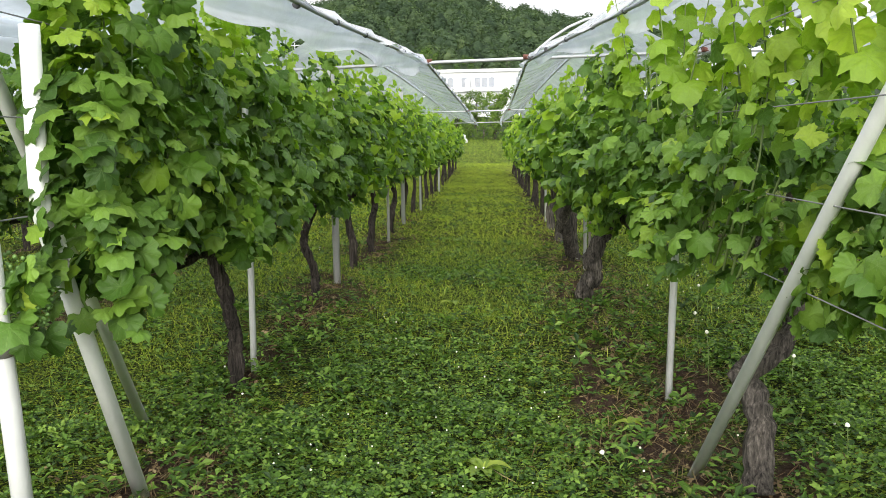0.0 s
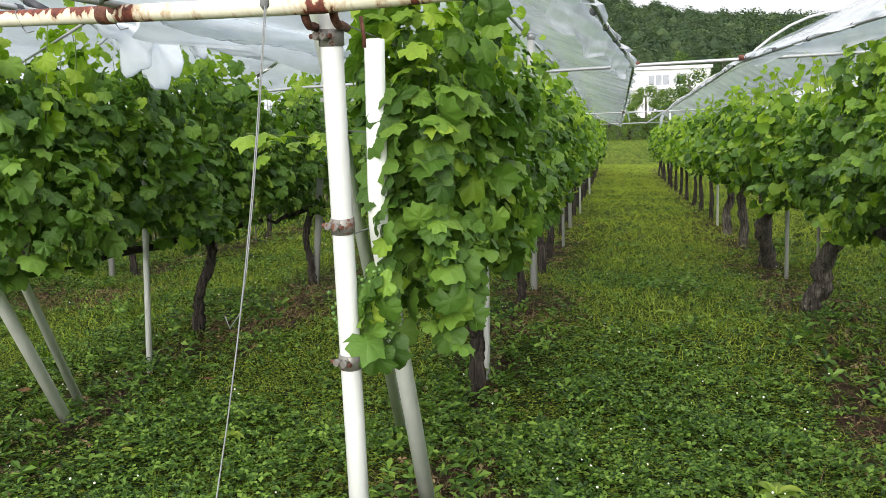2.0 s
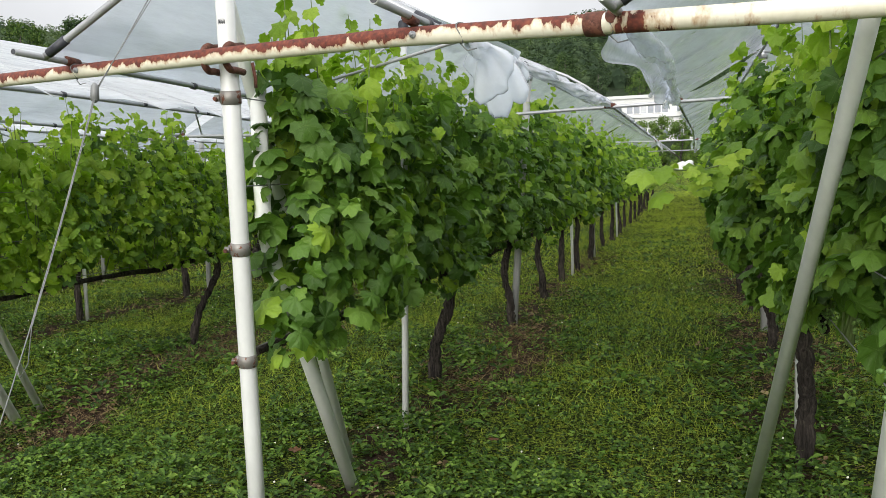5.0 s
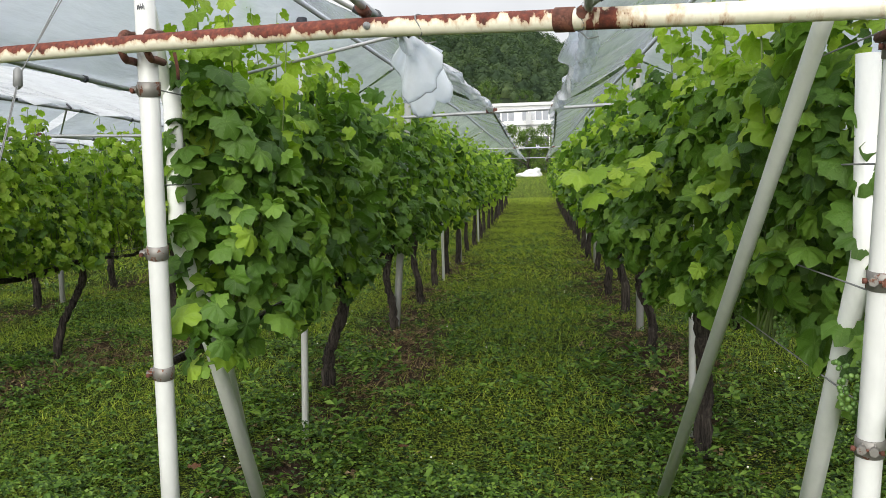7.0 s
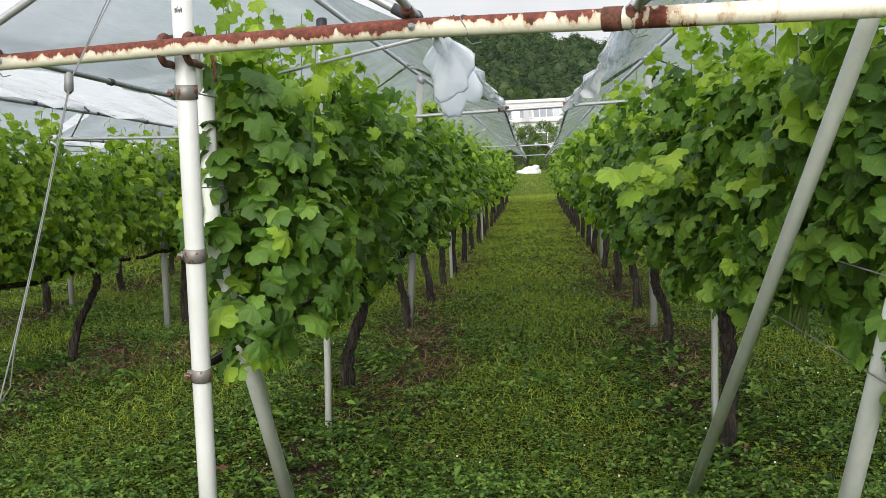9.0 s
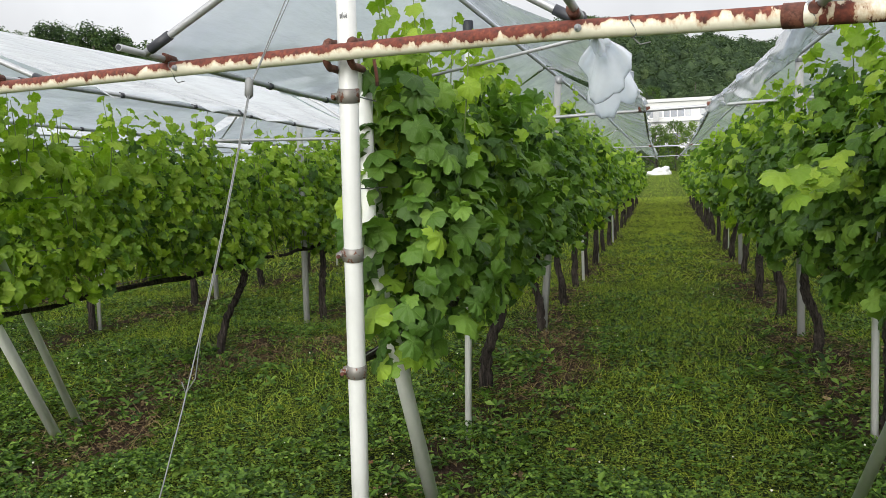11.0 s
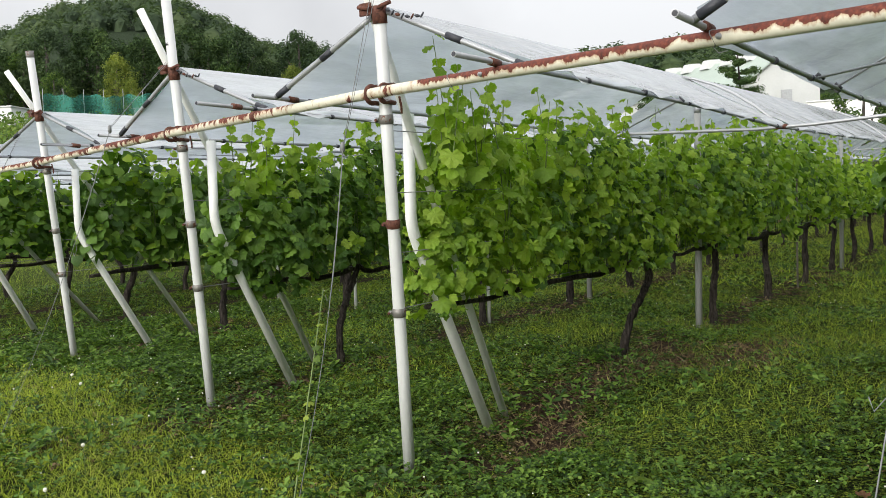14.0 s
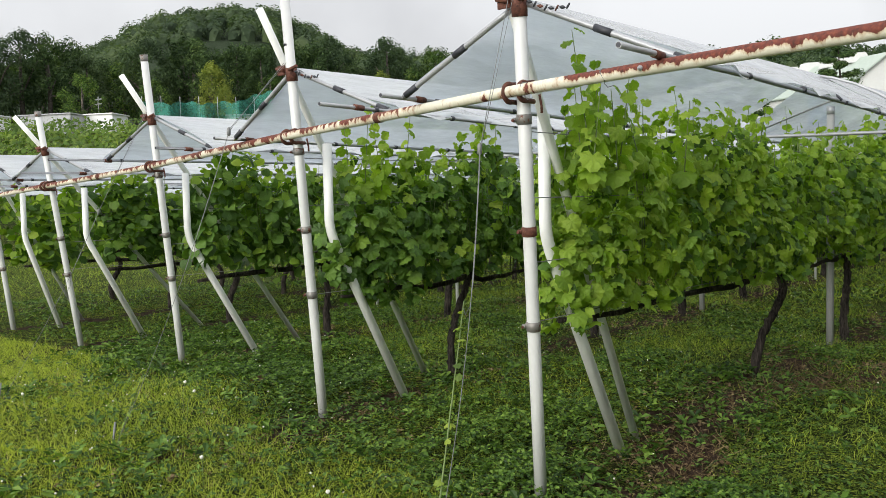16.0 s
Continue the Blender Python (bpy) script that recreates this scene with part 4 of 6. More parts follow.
for row, m, foot in (("B", (-1.661, 2.30, 1.935), (-1.676, 1.40, 0)), ("A", (-3.946, 2.70, 1.898), (-4.16, 1.78, 0)), ("C", (-6.855, 4.087, 1.85), (-6.40, 3.05, 0)),
                     ("D", (-9.074, 4.255, 2.108), (-9.75, 3.72, 0)), ("E", (-11.9, 4.9, 1.6), (-11.95, 3.95, 0))):
    guy_wire(on_post(row, ROWS[row]["collar"] + 0.05, -0.02, -0.05), m, foot, 0.03)

# ---- stakes and trellis wires ----


def stake(x, y, top, r, mat, label, lean=(0, 0)):
    t = thing("trellis_stake", (x, y, 0), label, "stake", "stakes along the rows")
    part("shaft", tube([(x, y, -0.1), (x + lean[0] * top, y + lean[1] * top, top)], r, 12), mat, t)
    if r > 0.03:
        part("cap", tube([(x + lean[0] * top, y + lean[1] * top, top - 0.08), (x + lean[0] * top, y + lean[1] * top, top + 0.004)], r + 0.003, 12), STEEL, t, "dark pipe cap")
    elif top > 2.5:
        e = Vector((x + lean[0] * top, y + lean[1] * top, top))
        part("cap", tube([e - Vector((0, 0, 0.10)), e - Vector((0, 0, 0.09)), e + Vector((0, 0, 0.008)), e + Vector((0, 0, 0.012))], [0.026, 0.033, 0.033, 0.026], 12), BLACK, t, "black rubber cap")
    else:
        part("clip", tube([(x + lean[0] * 0.9, y, 0.9), (x + lean[0] * 0.94, y, 0.94)], r + 0.004, 10), BLACK, t, "black wire clip")


THIN, THICK = "slim white pipe stake beside a vine", "grey weathered steel pipe post in the vine row"
for x, y, top, r, m, lab, lean in (
        (-4.06, 5.82, 2.58, 0.022, POST_WHITE, THIN, (0.035, 0.0)), (-4.06, 9.45, 2.62, 0.037, POST_AGED, THICK, (0.09, 0)),
        (-4.05, 14.2, 1.9, 0.022, POST_WHITE, THIN, (0, 0)), (-4.05, 17.2, 2.6, 0.037, POST_AGED, THICK, (0, 0)), (-4.05, 22.5, 1.9, 0.022, POST_WHITE, THIN, (0, 0)),
        (-1.64, 6.0, 1.95, 0.022, POST_WHITE, THIN, (0.01, 0)), (-1.60, 9.2, 2.66, 0.037, POST_AGED, THICK, (0, 0)), (-1.58, 16.3, 2.5, 0.037, POST_AGED, THICK, (0, 0)),
        (-1.55, 13.6, 1.9, 0.022, POST_AGED, THIN, (0, 0)), (-1.54, 19.9, 1.9, 0.024, POST_WHITE, THIN, (0, 0)), (-1.55, 27.5, 2.0, 0.03, POST_WHITE, THIN, (0, 0)),
        (1.06, 5.38, 2.1, 0.022, POST_WHITE, THIN, (0.03, -0.02)), (1.1, 10.5, 2.2, 0.022, POST_AGED, THIN, (0, 0)), (1.05, 17.0, 2.0, 0.022, POST_WHITE, THIN, (0, 0)),
        (1.12, 33.0, 2.6, 0.035, POST_WHITE, THIN, (0, 0)), (0.85, 7.75, 1.3, 0.012, WOOD_STAKE, "thin dark stake tied to a vine trunk", (0, 0)),
        (-6.92, 10.1, 2.45, 0.037, POST_AGED, THICK, (0.01, 0)), (-6.85, 14.5, 2.0, 0.014, WOOD_STAKE, "thin dark stake in the row", (0, 0)),
        (-6.85, 18.0, 2.4, 0.037, POST_AGED, THICK, (0, 0)), (-9.2, 9.4, 1.9, 0.022, POST_WHITE, THIN, (0, 0)), (-9.2, 12.2, 2.5, 0.037, POST_AGED, THICK, (0, 0)),
        (-9.2, 17.2, 1.9, 0.022, POST_WHITE, THIN, (0, 0)), (-11.9, 10.2, 1.9, 0.022, POST_WHITE, THIN, (0, 0)), (-11.9, 13.4, 2.4, 0.035, POST_AGED, THICK, (0, 0)), (-14.2, 11.0, 1.9, 0.022, POST_WHITE, THIN, (0, 0))):
    stake(x, y, top, r, m, lab, lean)

for row in ("R", "B", "A", "C", "D", "E", "F"):
    k = ROWS[row]
    for z in (0.92, 1.25, 1.6, 1.95):
        t = thing("trellis_wire", on_post(row, z), "taut thin grey wire along the vine row", "trellis wire", "wires of the vine rows")
        a = on_post(row, z, 0, 0.02)
        part("strand", tube([a, (k["x"] + 0.02, a.y + 6, z + 0.02), (k["x"], k["far"], z + 0.03)], 0.0028, 5), WIRE, t)

# ---- vines ----


def knobbly(pts, r0, r1, steps, seed, rough=0.18):
    """Points and radii of a gnarled stem through the given points."""
    rng = np.random.default_rng(seed)
    P = [Vector(p) for p in pts]
    out, rad = [], []
    for i in range(steps + 1):
        f = i / steps * (len(P) - 1)
        a = min(int(f), len(P) - 2)
        q = f - a
        p0, p1, p2, p3 = P[max(a - 1, 0)], P[a], P[a + 1], P[min(a + 2, len(P) - 1)]
        c = 0.5 * ((2 * p1) + (p2 - p0) * q + (2 * p0 - 5 * p1 + 4 * p2 - p3) * q * q + (3 * p1 - p0 - 3 * p2 + p3) * q ** 3)
        s = 0.25 * r0
        out.append(c + Vector(rng.normal(0, s, 3).tolist()) * (0.4 if i else 0))
        rad.append((r0 + (r1 - r0) * i / steps) * (1 + rough * rng.uniform(-0.7, 1)))
    return out, rad


def canopy_points(row, y0, y1, count, rng, front, thin=1.0):
    """Places, outward ways and sizes of the leaves of one vine."""
    k = ROWS[row]
    y = rng.uniform(y0, y1, count)
    h = rng.beta(1.15, 1.25, count)
    bottom = 0.93 + 0.10 * np.sin(y * 2.3 + k["x"]) + 0.06 * np.sin(y * 5.1) - k.get("deep", 0.0) * np.clip(1 - (y - k["front"]) / 2.2, 0, 1)
    top = k.get("top", 2.12) + 0.18 * np.sin(y * 2.9 + 2 * k["x"]) + 0.15 * np.sin(y * 5.9 + k["x"])
    humps = k.get("humps")
    gap = np.exp(-((y - y1) / 0.26) ** 2) + (0 if front else 1) * np.exp(-((y - y0) / 0.26) ** 2)
    bottom = bottom + 0.10 * gap
    top = top - (0.34 if y1 < 20 else 0.24) * gap
    if humps and y0 < humps[-1][0]:
        top = np.interp(y, [q[0] for q in humps], [q[1] for q in humps]) + 0.07 + 0.06 * np.sin(y * 11 + k["x"])
    top = top - k.get("low", 0.0) * np.clip(1.2 - (y - k["front"]) / 2.6, 0, 1)
    z = bottom + (top - bottom) * h
    wide = 0.34 * thin * (0.55 + 0.55 * np.sin(math.pi * np.clip(h * 0.80 + 0.16, 0, 1))) + 0.07 * np.sin(y * 3.7 + z * 4) + 0.055 * np.sin(y * 8 - z * 7)
    wide = wide * np.clip(k.get("nose", 0.55) + 0.45 * (y - k["front"]) / 2.2, 0.55, 1)
    side = np.where(rng.random(count) < 0.5, -1.0, 1.0)
    mid = k["x"] + k.get("shift", 0.0) * np.clip(1.25 - (y - k["front"]) / 2.4, 0, 1)
    depth = 1 - 0.8 * rng.random(count) ** 1.6
    x = mid + side * wide * depth
    n = np.column_stack([side * (0.75 + 0 * y), rng.normal(0, 0.28, count), 0.55 + 0.35 * h])
    if front:
        y = y - np.where(side < 0, k.get("left_skirt", k.get("skirt", 0.0)), k.get("skirt", 0.0)) * np.clip(1 - (y - y0) / 0.6, 0, 1) * np.clip((0.45 - h) / 0.15, 0, 1)
        near = np.clip(1 - (y - y0) / 0.35, 0, 1)
        n[:, 1] -= near * 0.75
        n[:, 0] *= 1 - 0.5 * near
        x = mid + (x - mid) * (1 - (0.9 - k.get("nose", 0.55)) * near)
    tip = np.column_stack([side * 0.45, rng.normal(0, 0.35, count), -np.ones(count)])
    keep = rng.random(count) > 0.72 * gap * np.clip((h - 0.25) / 0.4, 0.25, 1)
    keep &= rng.random(count) > 0.3 * np.clip((h - 0.72) / 0.28, 0, 1)
    if "airy" in k:
        keep &= rng.random(count) > 0.55 * np.clip((k["airy"] - y) / 0.3, 0, 1) * np.clip((z - 1.35) / 0.3, 0, 1)
    return np.column_stack([x, y, z])[keep], n[keep], tip[keep], h[keep], depth[keep]


def grape_bunch(parent, place, size, seed):
    rng = np.random.default_rng(seed)
    Vb = []
    for i in range(44):
        f = i / 44
        a = rng.uniform(0, 2 * math.pi)
        r = 0.035 * (1 - f) ** 0.6 + 0.006
        Vb.append((math.cos(a) * r, math.sin(a) * r, -f * 0.13))
    bm = bmesh.new()
    bmesh.ops.create_icosphere(bm, subdivisions=1, radius=0.0085)
    V = np.array([v.co[:] for v in bm.verts])
    F = np.array([[v.index for v in f.verts] for f in bm.faces])
    bm.free()
    Vb = np.array(Vb) * size
    P = (V[None] + Vb[:, None]).reshape(-1, 3) + np.array(place) - np.array(origin(parent))
    Q = (F[None] + (np.arange(len(Vb)) * len(V))[:, None, None]).reshape(-1, 3)
    tagged(part("fruit", mesh_np("fruit", P, Q, BERRY), BERRY, parent, "bunch of small unripe green grapes"), kind="stuff")


def vine(row, y, y0, y1, seed, level, trunk=None, r=0.042, mat=None, leaves=0, shoots=0, bunches=0, front=False, cordon=True, per=330, thin=1.0):
    """A grapevine trained on wires. level 0: near, 1: further, 2: far."""
    k = ROWS[row]
    rng = np.random.default_rng(seed)
    x = k["x"]
    t = thing("grapevine", (x, y, 0), "leafy green grapevine with a dark gnarled trunk, trained on wires", "grapevine", "vines of the rows")
    o = np.array((x, y, 0.0))
    trunk = trunk or [(x, y, -0.06), (x + rng.normal(0, 0.02), y + rng.normal(0, 0.05), 0.3), (x + rng.normal(0, 0.03), y + rng.normal(0.05, 0.08), 0.62), (x, y + rng.normal(0.1, 0.1), 0.92)]
    steps = (34, 14, 7)[level]
    pts, rad = knobbly(trunk, r * 1.15, r * 0.8, steps, seed)
    rad[0] *= 1.35
    part("trunk", tube(pts, rad, (30, 12, 6)[level], wobble=0.26 if level < 2 else 0), mat or BARK, t, "dark peeling bark")
    if cordon:
        c = Vector(trunk[-1])
        for e in ((c.y, y0 + (k.get("bare_wire", 0.08) if front else 0.08)), (c.y, y1 - 0.05)):
            n = 5
            line = [(x + rng.normal(0, 0.015) if i else c.x, e[0] + (e[1] - e[0]) * i / n, (0.88 + rng.normal(0, 0.012)) if i else c.z) for i in range(n + 1)]
            pts, rad = knobbly(line, r * 0.75, r * 0.45, (20, 10, 6)[level], seed + 5)
            part("cordon", tube(pts, rad, (12, 8, 5)[level], wobble=0.2 if level < 2 else 0), mat or BARK, t)
    # shoots rising from the cordon
    bm = bmesh.new()
    for i in range(int((y1 - y0) * (7, 5, 2)[level])):
        yy = rng.uniform(y0 + (0.8 if front else 0), y1)
        a = rng.uniform(-0.14, 0.14) + k.get("shift", 0.0) * min(max(1.25 - (yy - k["front"]) / 2.4, 0), 1)
        tube([(x, yy, 0.9), (x + a * 0.6, yy + rng.normal(0, 0.04), 1.4), (x + a, yy + rng.normal(0, 0.06), rng.uniform(1.8, 2.1))], [0.006, 0.005, 0.003], 5, bm)
    tagged(part("cane_growth", bm, STEM, t, "thin green canes"), kind="stuff")
    n = int((y1 - y0) * per)
    P, N, T, h, depth = canopy_points(row, y0, y1, n, rng, front, thin)
    n = len(h)
    size = (0.072 + 0.072 * rng.random(n)) * (1.0, 1.02, 1.28)[level] * np.where(h > 0.85, 0.8, 1.0) * k.get("leaf", 1.0)
    fresh = (P[:, 1] < k["front"] + 1.1) & (rng.random(n) < 0.75) if row == "C" else np.zeros(n, bool)
    Fm = rot_frames(N, T, rng, 0.55)
    if leaves:
        order = np.argsort(-depth * (0.4 + rng.random(n)))[:leaves]
        for i in order:
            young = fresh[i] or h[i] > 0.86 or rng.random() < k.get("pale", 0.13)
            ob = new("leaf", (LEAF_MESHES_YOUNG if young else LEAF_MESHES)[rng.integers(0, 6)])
            ob.parent = t
            m = Matrix(Fm[i].tolist()).to_4x4()
            s = float(size[i])
            ob.matrix_local = Matrix.Translation(Vector((P[i] - o).tolist())) @ m @ Matrix.Diagonal((s, s, s, 1))
        keep = np.setdiff1d(np.arange(n), order)
    else:
        keep = np.arange(n)
    shapes = (LEAVES_FINE, LEAVES_MID, LEAVES_FAR)[level]
    # Further vines get a larger pale share, painting sunlight onto their canopy.
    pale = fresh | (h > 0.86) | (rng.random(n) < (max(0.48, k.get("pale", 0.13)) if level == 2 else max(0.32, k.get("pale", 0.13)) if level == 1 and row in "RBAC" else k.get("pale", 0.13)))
    for name, sel, mm in (("foliage", keep[~pale[keep]], LEAF), ("young_foliage", keep[pale[keep]], LEAF_YOUNG_SUNLIT)):
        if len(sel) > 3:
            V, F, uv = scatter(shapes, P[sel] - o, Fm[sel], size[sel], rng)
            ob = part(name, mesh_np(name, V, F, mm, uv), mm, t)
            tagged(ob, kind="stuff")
    # shoots that stand above the canopy
    for i in range(shoots):
        yy = rng.uniform(y0 + 0.1, y1 - 0.1)
        top = k.get("top", 2.12) + rng.uniform(0.1, 0.42)
        if "humps" in k and y0 < k["humps"][-1][0]:
            top = float(np.interp(yy, [q[0] for q in k["humps"]], [q[1] for q in k["humps"]])) + rng.uniform(0.0, 0.26)
        tall_shoot(t, x + rng.normal(0, 0.12), yy, 1.7, top, rng)
    for i in range(bunches):
        yy = rng.uniform(y0 + 0.3, y1)
        grape_bunch(t, (x + rng.uniform(-0.14, 0.14) + k.get("shift", 0.0) * min(max(1.25 - (yy - k["front"]) / 2.4, 0), 1), yy, rng.uniform(0.98, 1.1)), 1.0, seed + i)
    return t


def tall_shoot(t, x, y, z0, top, rng):
    lean = rng.normal(0, 0.06, 2)
    line = [(x + lean[0] * f, y + lean[1] * f, z0 + (top - z0) * f) for f in (0, 0.35, 0.7, 1)]
    part("shoot", tube(line, [0.005, 0.004, 0.003, 0.002], 5), STEM, t, "young green shoot")
    n = int((top - z0) / 0.065)
    f = np.linspace(0.05, 1, n)
    P = np.column_stack([x + lean[0] * f, y + lean[1] * f, z0 + (top - z0) * f])
    a = np.arange(n) * 2.4 + rng.uniform(0, 6)
    N = np.column_stack([np.cos(a) * 0.7, np.sin(a) * 0.7, np.full(n, 0.6)])
    P = P + N * np.array([0.06, 0.06, 0.0])
    T = np.column_stack([np.cos(a), np.sin(a), -0.5 * np.ones(n)])
    size = 0.16 - 0.095 * f
    V, F, uv = scatter(LEAVES_FINE if y < 9 else LEAVES_MID, P - np.array(origin(t)), rot_frames(N, T, rng, 0.2), size, rng)
    tagged(part("shoot_leaves", mesh_np("shoot_leaves", V, F, LEAF_YOUNG_SUNLIT, uv), LEAF_YOUNG_SUNLIT, t), kind="stuff")


def trailing_shoot(t, line, rng, size=0.11, every=1, mat=None):
    # a long pale shoot hanging out of the canopy, its leaves in two ranks
    P = [Vector(p) for p in line]
    pts, rad = knobbly(P, 0.005, 0.0025, 16, 3, 0.05)
    part("shoot", tube(pts, rad, 5), STEM, t, "pale trailing shoot")
    pts = np.array([p[:] for p in pts])
    Q = np.repeat(pts, 2, axis=0)[::every]
    n = len(Q)
    Q = Q + rng.normal(0, 0.32 * size, (n, 3))
    N = np.column_stack([rng.normal(-0.2, 0.3, n), rng.normal(-0.4, 0.3, n), np.ones(n)])
    T = np.column_stack([rng.normal(0, 1, n), rng.normal(-0.5, 1, n), rng.normal(-0.3, 0.3, n)])
    V, F, uv = scatter(LEAVES_FINE, Q - np.array(origin(t)), rot_frames(N, T, rng, 0.2), rng.uniform(0.6, 1.15, n) * size, rng)
    mat = mat or LEAF_YOUNG_SUNLIT
    tagged(part("shoot_leaves", mesh_np("shoot_leaves", V, F, mat, uv), mat, t), kind="stuff")


def row_of_vines(row, ys, far, seed, near_levels, shared=None):
    """Vines at the given places, then at even steps to the row's end."""
    k = ROWS[row]
    ys = list(ys)
    while ys[-1] + 2.2 < far:
        ys.append(ys[-1] + 2.2 + 0.25 * math.sin(ys[-1] * 3.1))
    cuts = [k["front"]] + [(a + b) / 2 for a, b in zip(ys, ys[1:])] + [far]
    for i, y in enumerate(ys):
        level = 0 if i < near_levels[0] else 1 if i < near_levels[1] else 2
        opt = dict((shared or {}).get(i, {}))
        opt.setdefault("shoots", (6, 5, 2)[level])
        opt.setdefault("per", (520, 460, 230)[level])
        extra = opt.pop("tall", ())
        trail = opt.pop("trail", None)
        t = vine(row, y, cuts[i], cuts[i + 1], seed + i, level, front=(i == 0), **opt)
        rng = np.random.default_rng(seed + 50 + i)
        for x, yy, top in extra:
            tall_shoot(t, x, yy, 1.7, top, rng)
        for p in (((-1.60, 2.98, 1.14), (-1.70, 2.99, 1.05), (-1.55, 3.0, 1.03)) if (row, i) == ("B", 0) else ()):
            grape_bunch(t, p, 1.15, 5 + int(p[0] * -100))
        if trail:
            trailing_shoot(t, trail, rng)


ROWS["R"]["top"], ROWS["A"]["top"], ROWS["B"]["top"], ROWS["C"]["top"], ROWS["D"]["top"] = 2.02, 2.28, 2.20, 1.98, 2.02
ROWS["A"]["humps"] = ((3.6, 2.2), (4.06, 2.16), (4.32, 2.11), (4.54, 1.92), (4.82, 2.0), (4.99, 2.22), (5.65, 2.29), (5.91, 1.99), (6.26, 2.25), (6.63, 2.39), (7.16, 2.33), (7.6, 2.13), (7.92, 2.07), (8.9, 2.15), (9.9, 2.42), (11.1, 2.42), (11.73, 2.07), (13.9, 2.38), (15.6, 2.11))
ROWS["C"]["humps"], ROWS["C"]["airy"] = ((4.7, 1.85), (5.0, 1.94), (5.41, 2.12), (5.6, 2.06), (5.79, 1.9), (6.0, 1.78), (6.23, 1.88), (6.48, 2.05), (6.75, 2.25), (7.16, 2.14), (7.62, 2.1), (7.95, 1.92), (8.5, 1.86), (8.9, 2.0), (9.47, 2.2), (10.35, 1.97), (10.9, 2.15), (11.6, 2.33), (12.3, 2.35), (13.5, 2.27), (14.9, 2.25)), 6.0
# Row C has truly pale leaves, plus more to paint its stronger light.
ROWS["C"]["pale"], ROWS["A"]["pale"], ROWS["B"]["pale"], ROWS["R"]["pale"] = 0.72, 0.06, 0.05, 0.14
ROWS["D"]["pale"], ROWS["E"]["pale"], ROWS["F"]["pale"] = 0.06, 0.06, 0.06
ROWS["B"]["shift"], ROWS["R"]["shift"], ROWS["R"]["low"], ROWS["R"]["deep"] = 0.16, 0.34, 0.3, 0.25
ROWS["R"]["front"] = 2.6
ROWS["A"]["nose"], ROWS["A"]["front"], ROWS["A"]["shift"] = 0.60, 3.76, 0.20
ROWS["C"]["front"], ROWS["D"]["front"], ROWS["B"]["front"] = 4.82, 5.3, 3.11
ROWS["C"]["skirt"], ROWS["D"]["skirt"], ROWS["A"]["skirt"] = 0.04, 0.10, 0.05
ROWS["B"]["skirt"], ROWS["B"]["deep"], ROWS["B"]["bare_wire"] = -0.08, 0.05, 1.5
ROWS["B"]["left_skirt"] = 0.30
ROWS["C"]["leaf"] = 0.82
row_of_vines("R", (3.95, 7.45, 9.6, 11.6, 13.5, 15.4, 18.0), 41, 100, (2, 6), {
    0: dict(trunk=[(1.185, 3.99, -0.12), (1.215, 4.07, 0.12), (1.215, 4.16, 0.28), (1.17, 4.24, 0.36), (1.25, 4.25, 0.43), (1.38, 4.27, 0.53), (1.45, 4.4, 0.72), (1.35, 4.7, 0.95)], r=0.054, mat=BARK_GREY, leaves=280, shoots=6, bunches=3, cordon=False, per=360, tall=((1.35, 2.8, 2.5), (1.4, 3.0, 2.62), (1.25, 3.3, 2.45), (1.3, 3.5, 2.6), (1.2, 3.8, 2.55), (1.1, 4.1, 2.5), (0.85, 4.4, 2.42), (1.0, 4.8, 2.5), (1.45, 3.2, 2.6), (1.15, 3.9, 2.55), (1.2, 3.4, 2.6))),
    1: dict(trunk=[(0.80, 7.75, -0.08), (0.80, 7.72, 0.2), (0.88, 7.66, 0.36), (0.86, 7.66, 0.52), (0.97, 7.64, 0.72), (1.03, 7.6, 0.95)], r=0.066, mat=BARK_GREY, leaves=200, shoots=8),
    2: dict(r=0.07, mat=BARK_GREY, trunk=[(1.1, 11.3, -0.06), (0.95, 11.0, 0.3), (0.85, 10.7, 0.6), (1.0, 10.4, 0.95)]),
    3: dict(r=0.06, mat=BARK_GREY), 4: dict(r=0.06, mat=BARK_GREY), 5: dict(r=0.06, mat=BARK_GREY)})
row_of_vines("B", (5.62, 8.15, 10.5, 12.4, 14.8, 17.0, 19.2), 46, 200, (2, 6), {
    0: dict(trunk=[(-1.65, 5.62, -0.06), (-1.64, 5.6, 0.25), (-1.65, 5.5, 0.5), (-1.68, 5.42, 0.72), (-1.72, 5.36, 0.95)], trail=[(-1.85, 5.2, 1.55), (-2.05, 4.8, 1.62), (-2.22, 4.42, 1.60), (-2.39, 3.85, 1.62)], r=0.040, leaves=300, shoots=7, bunches=6, per=720),
    1: dict(leaves=220, shoots=3, bunches=2, r=0.035)})
row_of_vines("A", (6.72, 9.45, 11.5, 13.3, 15.0, 16.8), 46, 300, (2, 6), {
    0: dict(trunk=[(-4.10, 6.72, -0.06), (-4.12, 6.75, 0.25), (-4.06, 6.7, 0.45), (-3.98, 6.75, 0.7), (-4.05, 6.8, 0.95)], tall=((-3.95, 4.02, 2.48), (-3.85, 4.2, 2.42), (-4.0, 4.3, 2.5), (-3.9, 4.9, 2.45), (-4.0, 5.2, 2.55)), r=0.038, leaves=290, shoots=9, bunches=4, per=640),
    1: dict(leaves=200, shoots=4, r=0.036)})
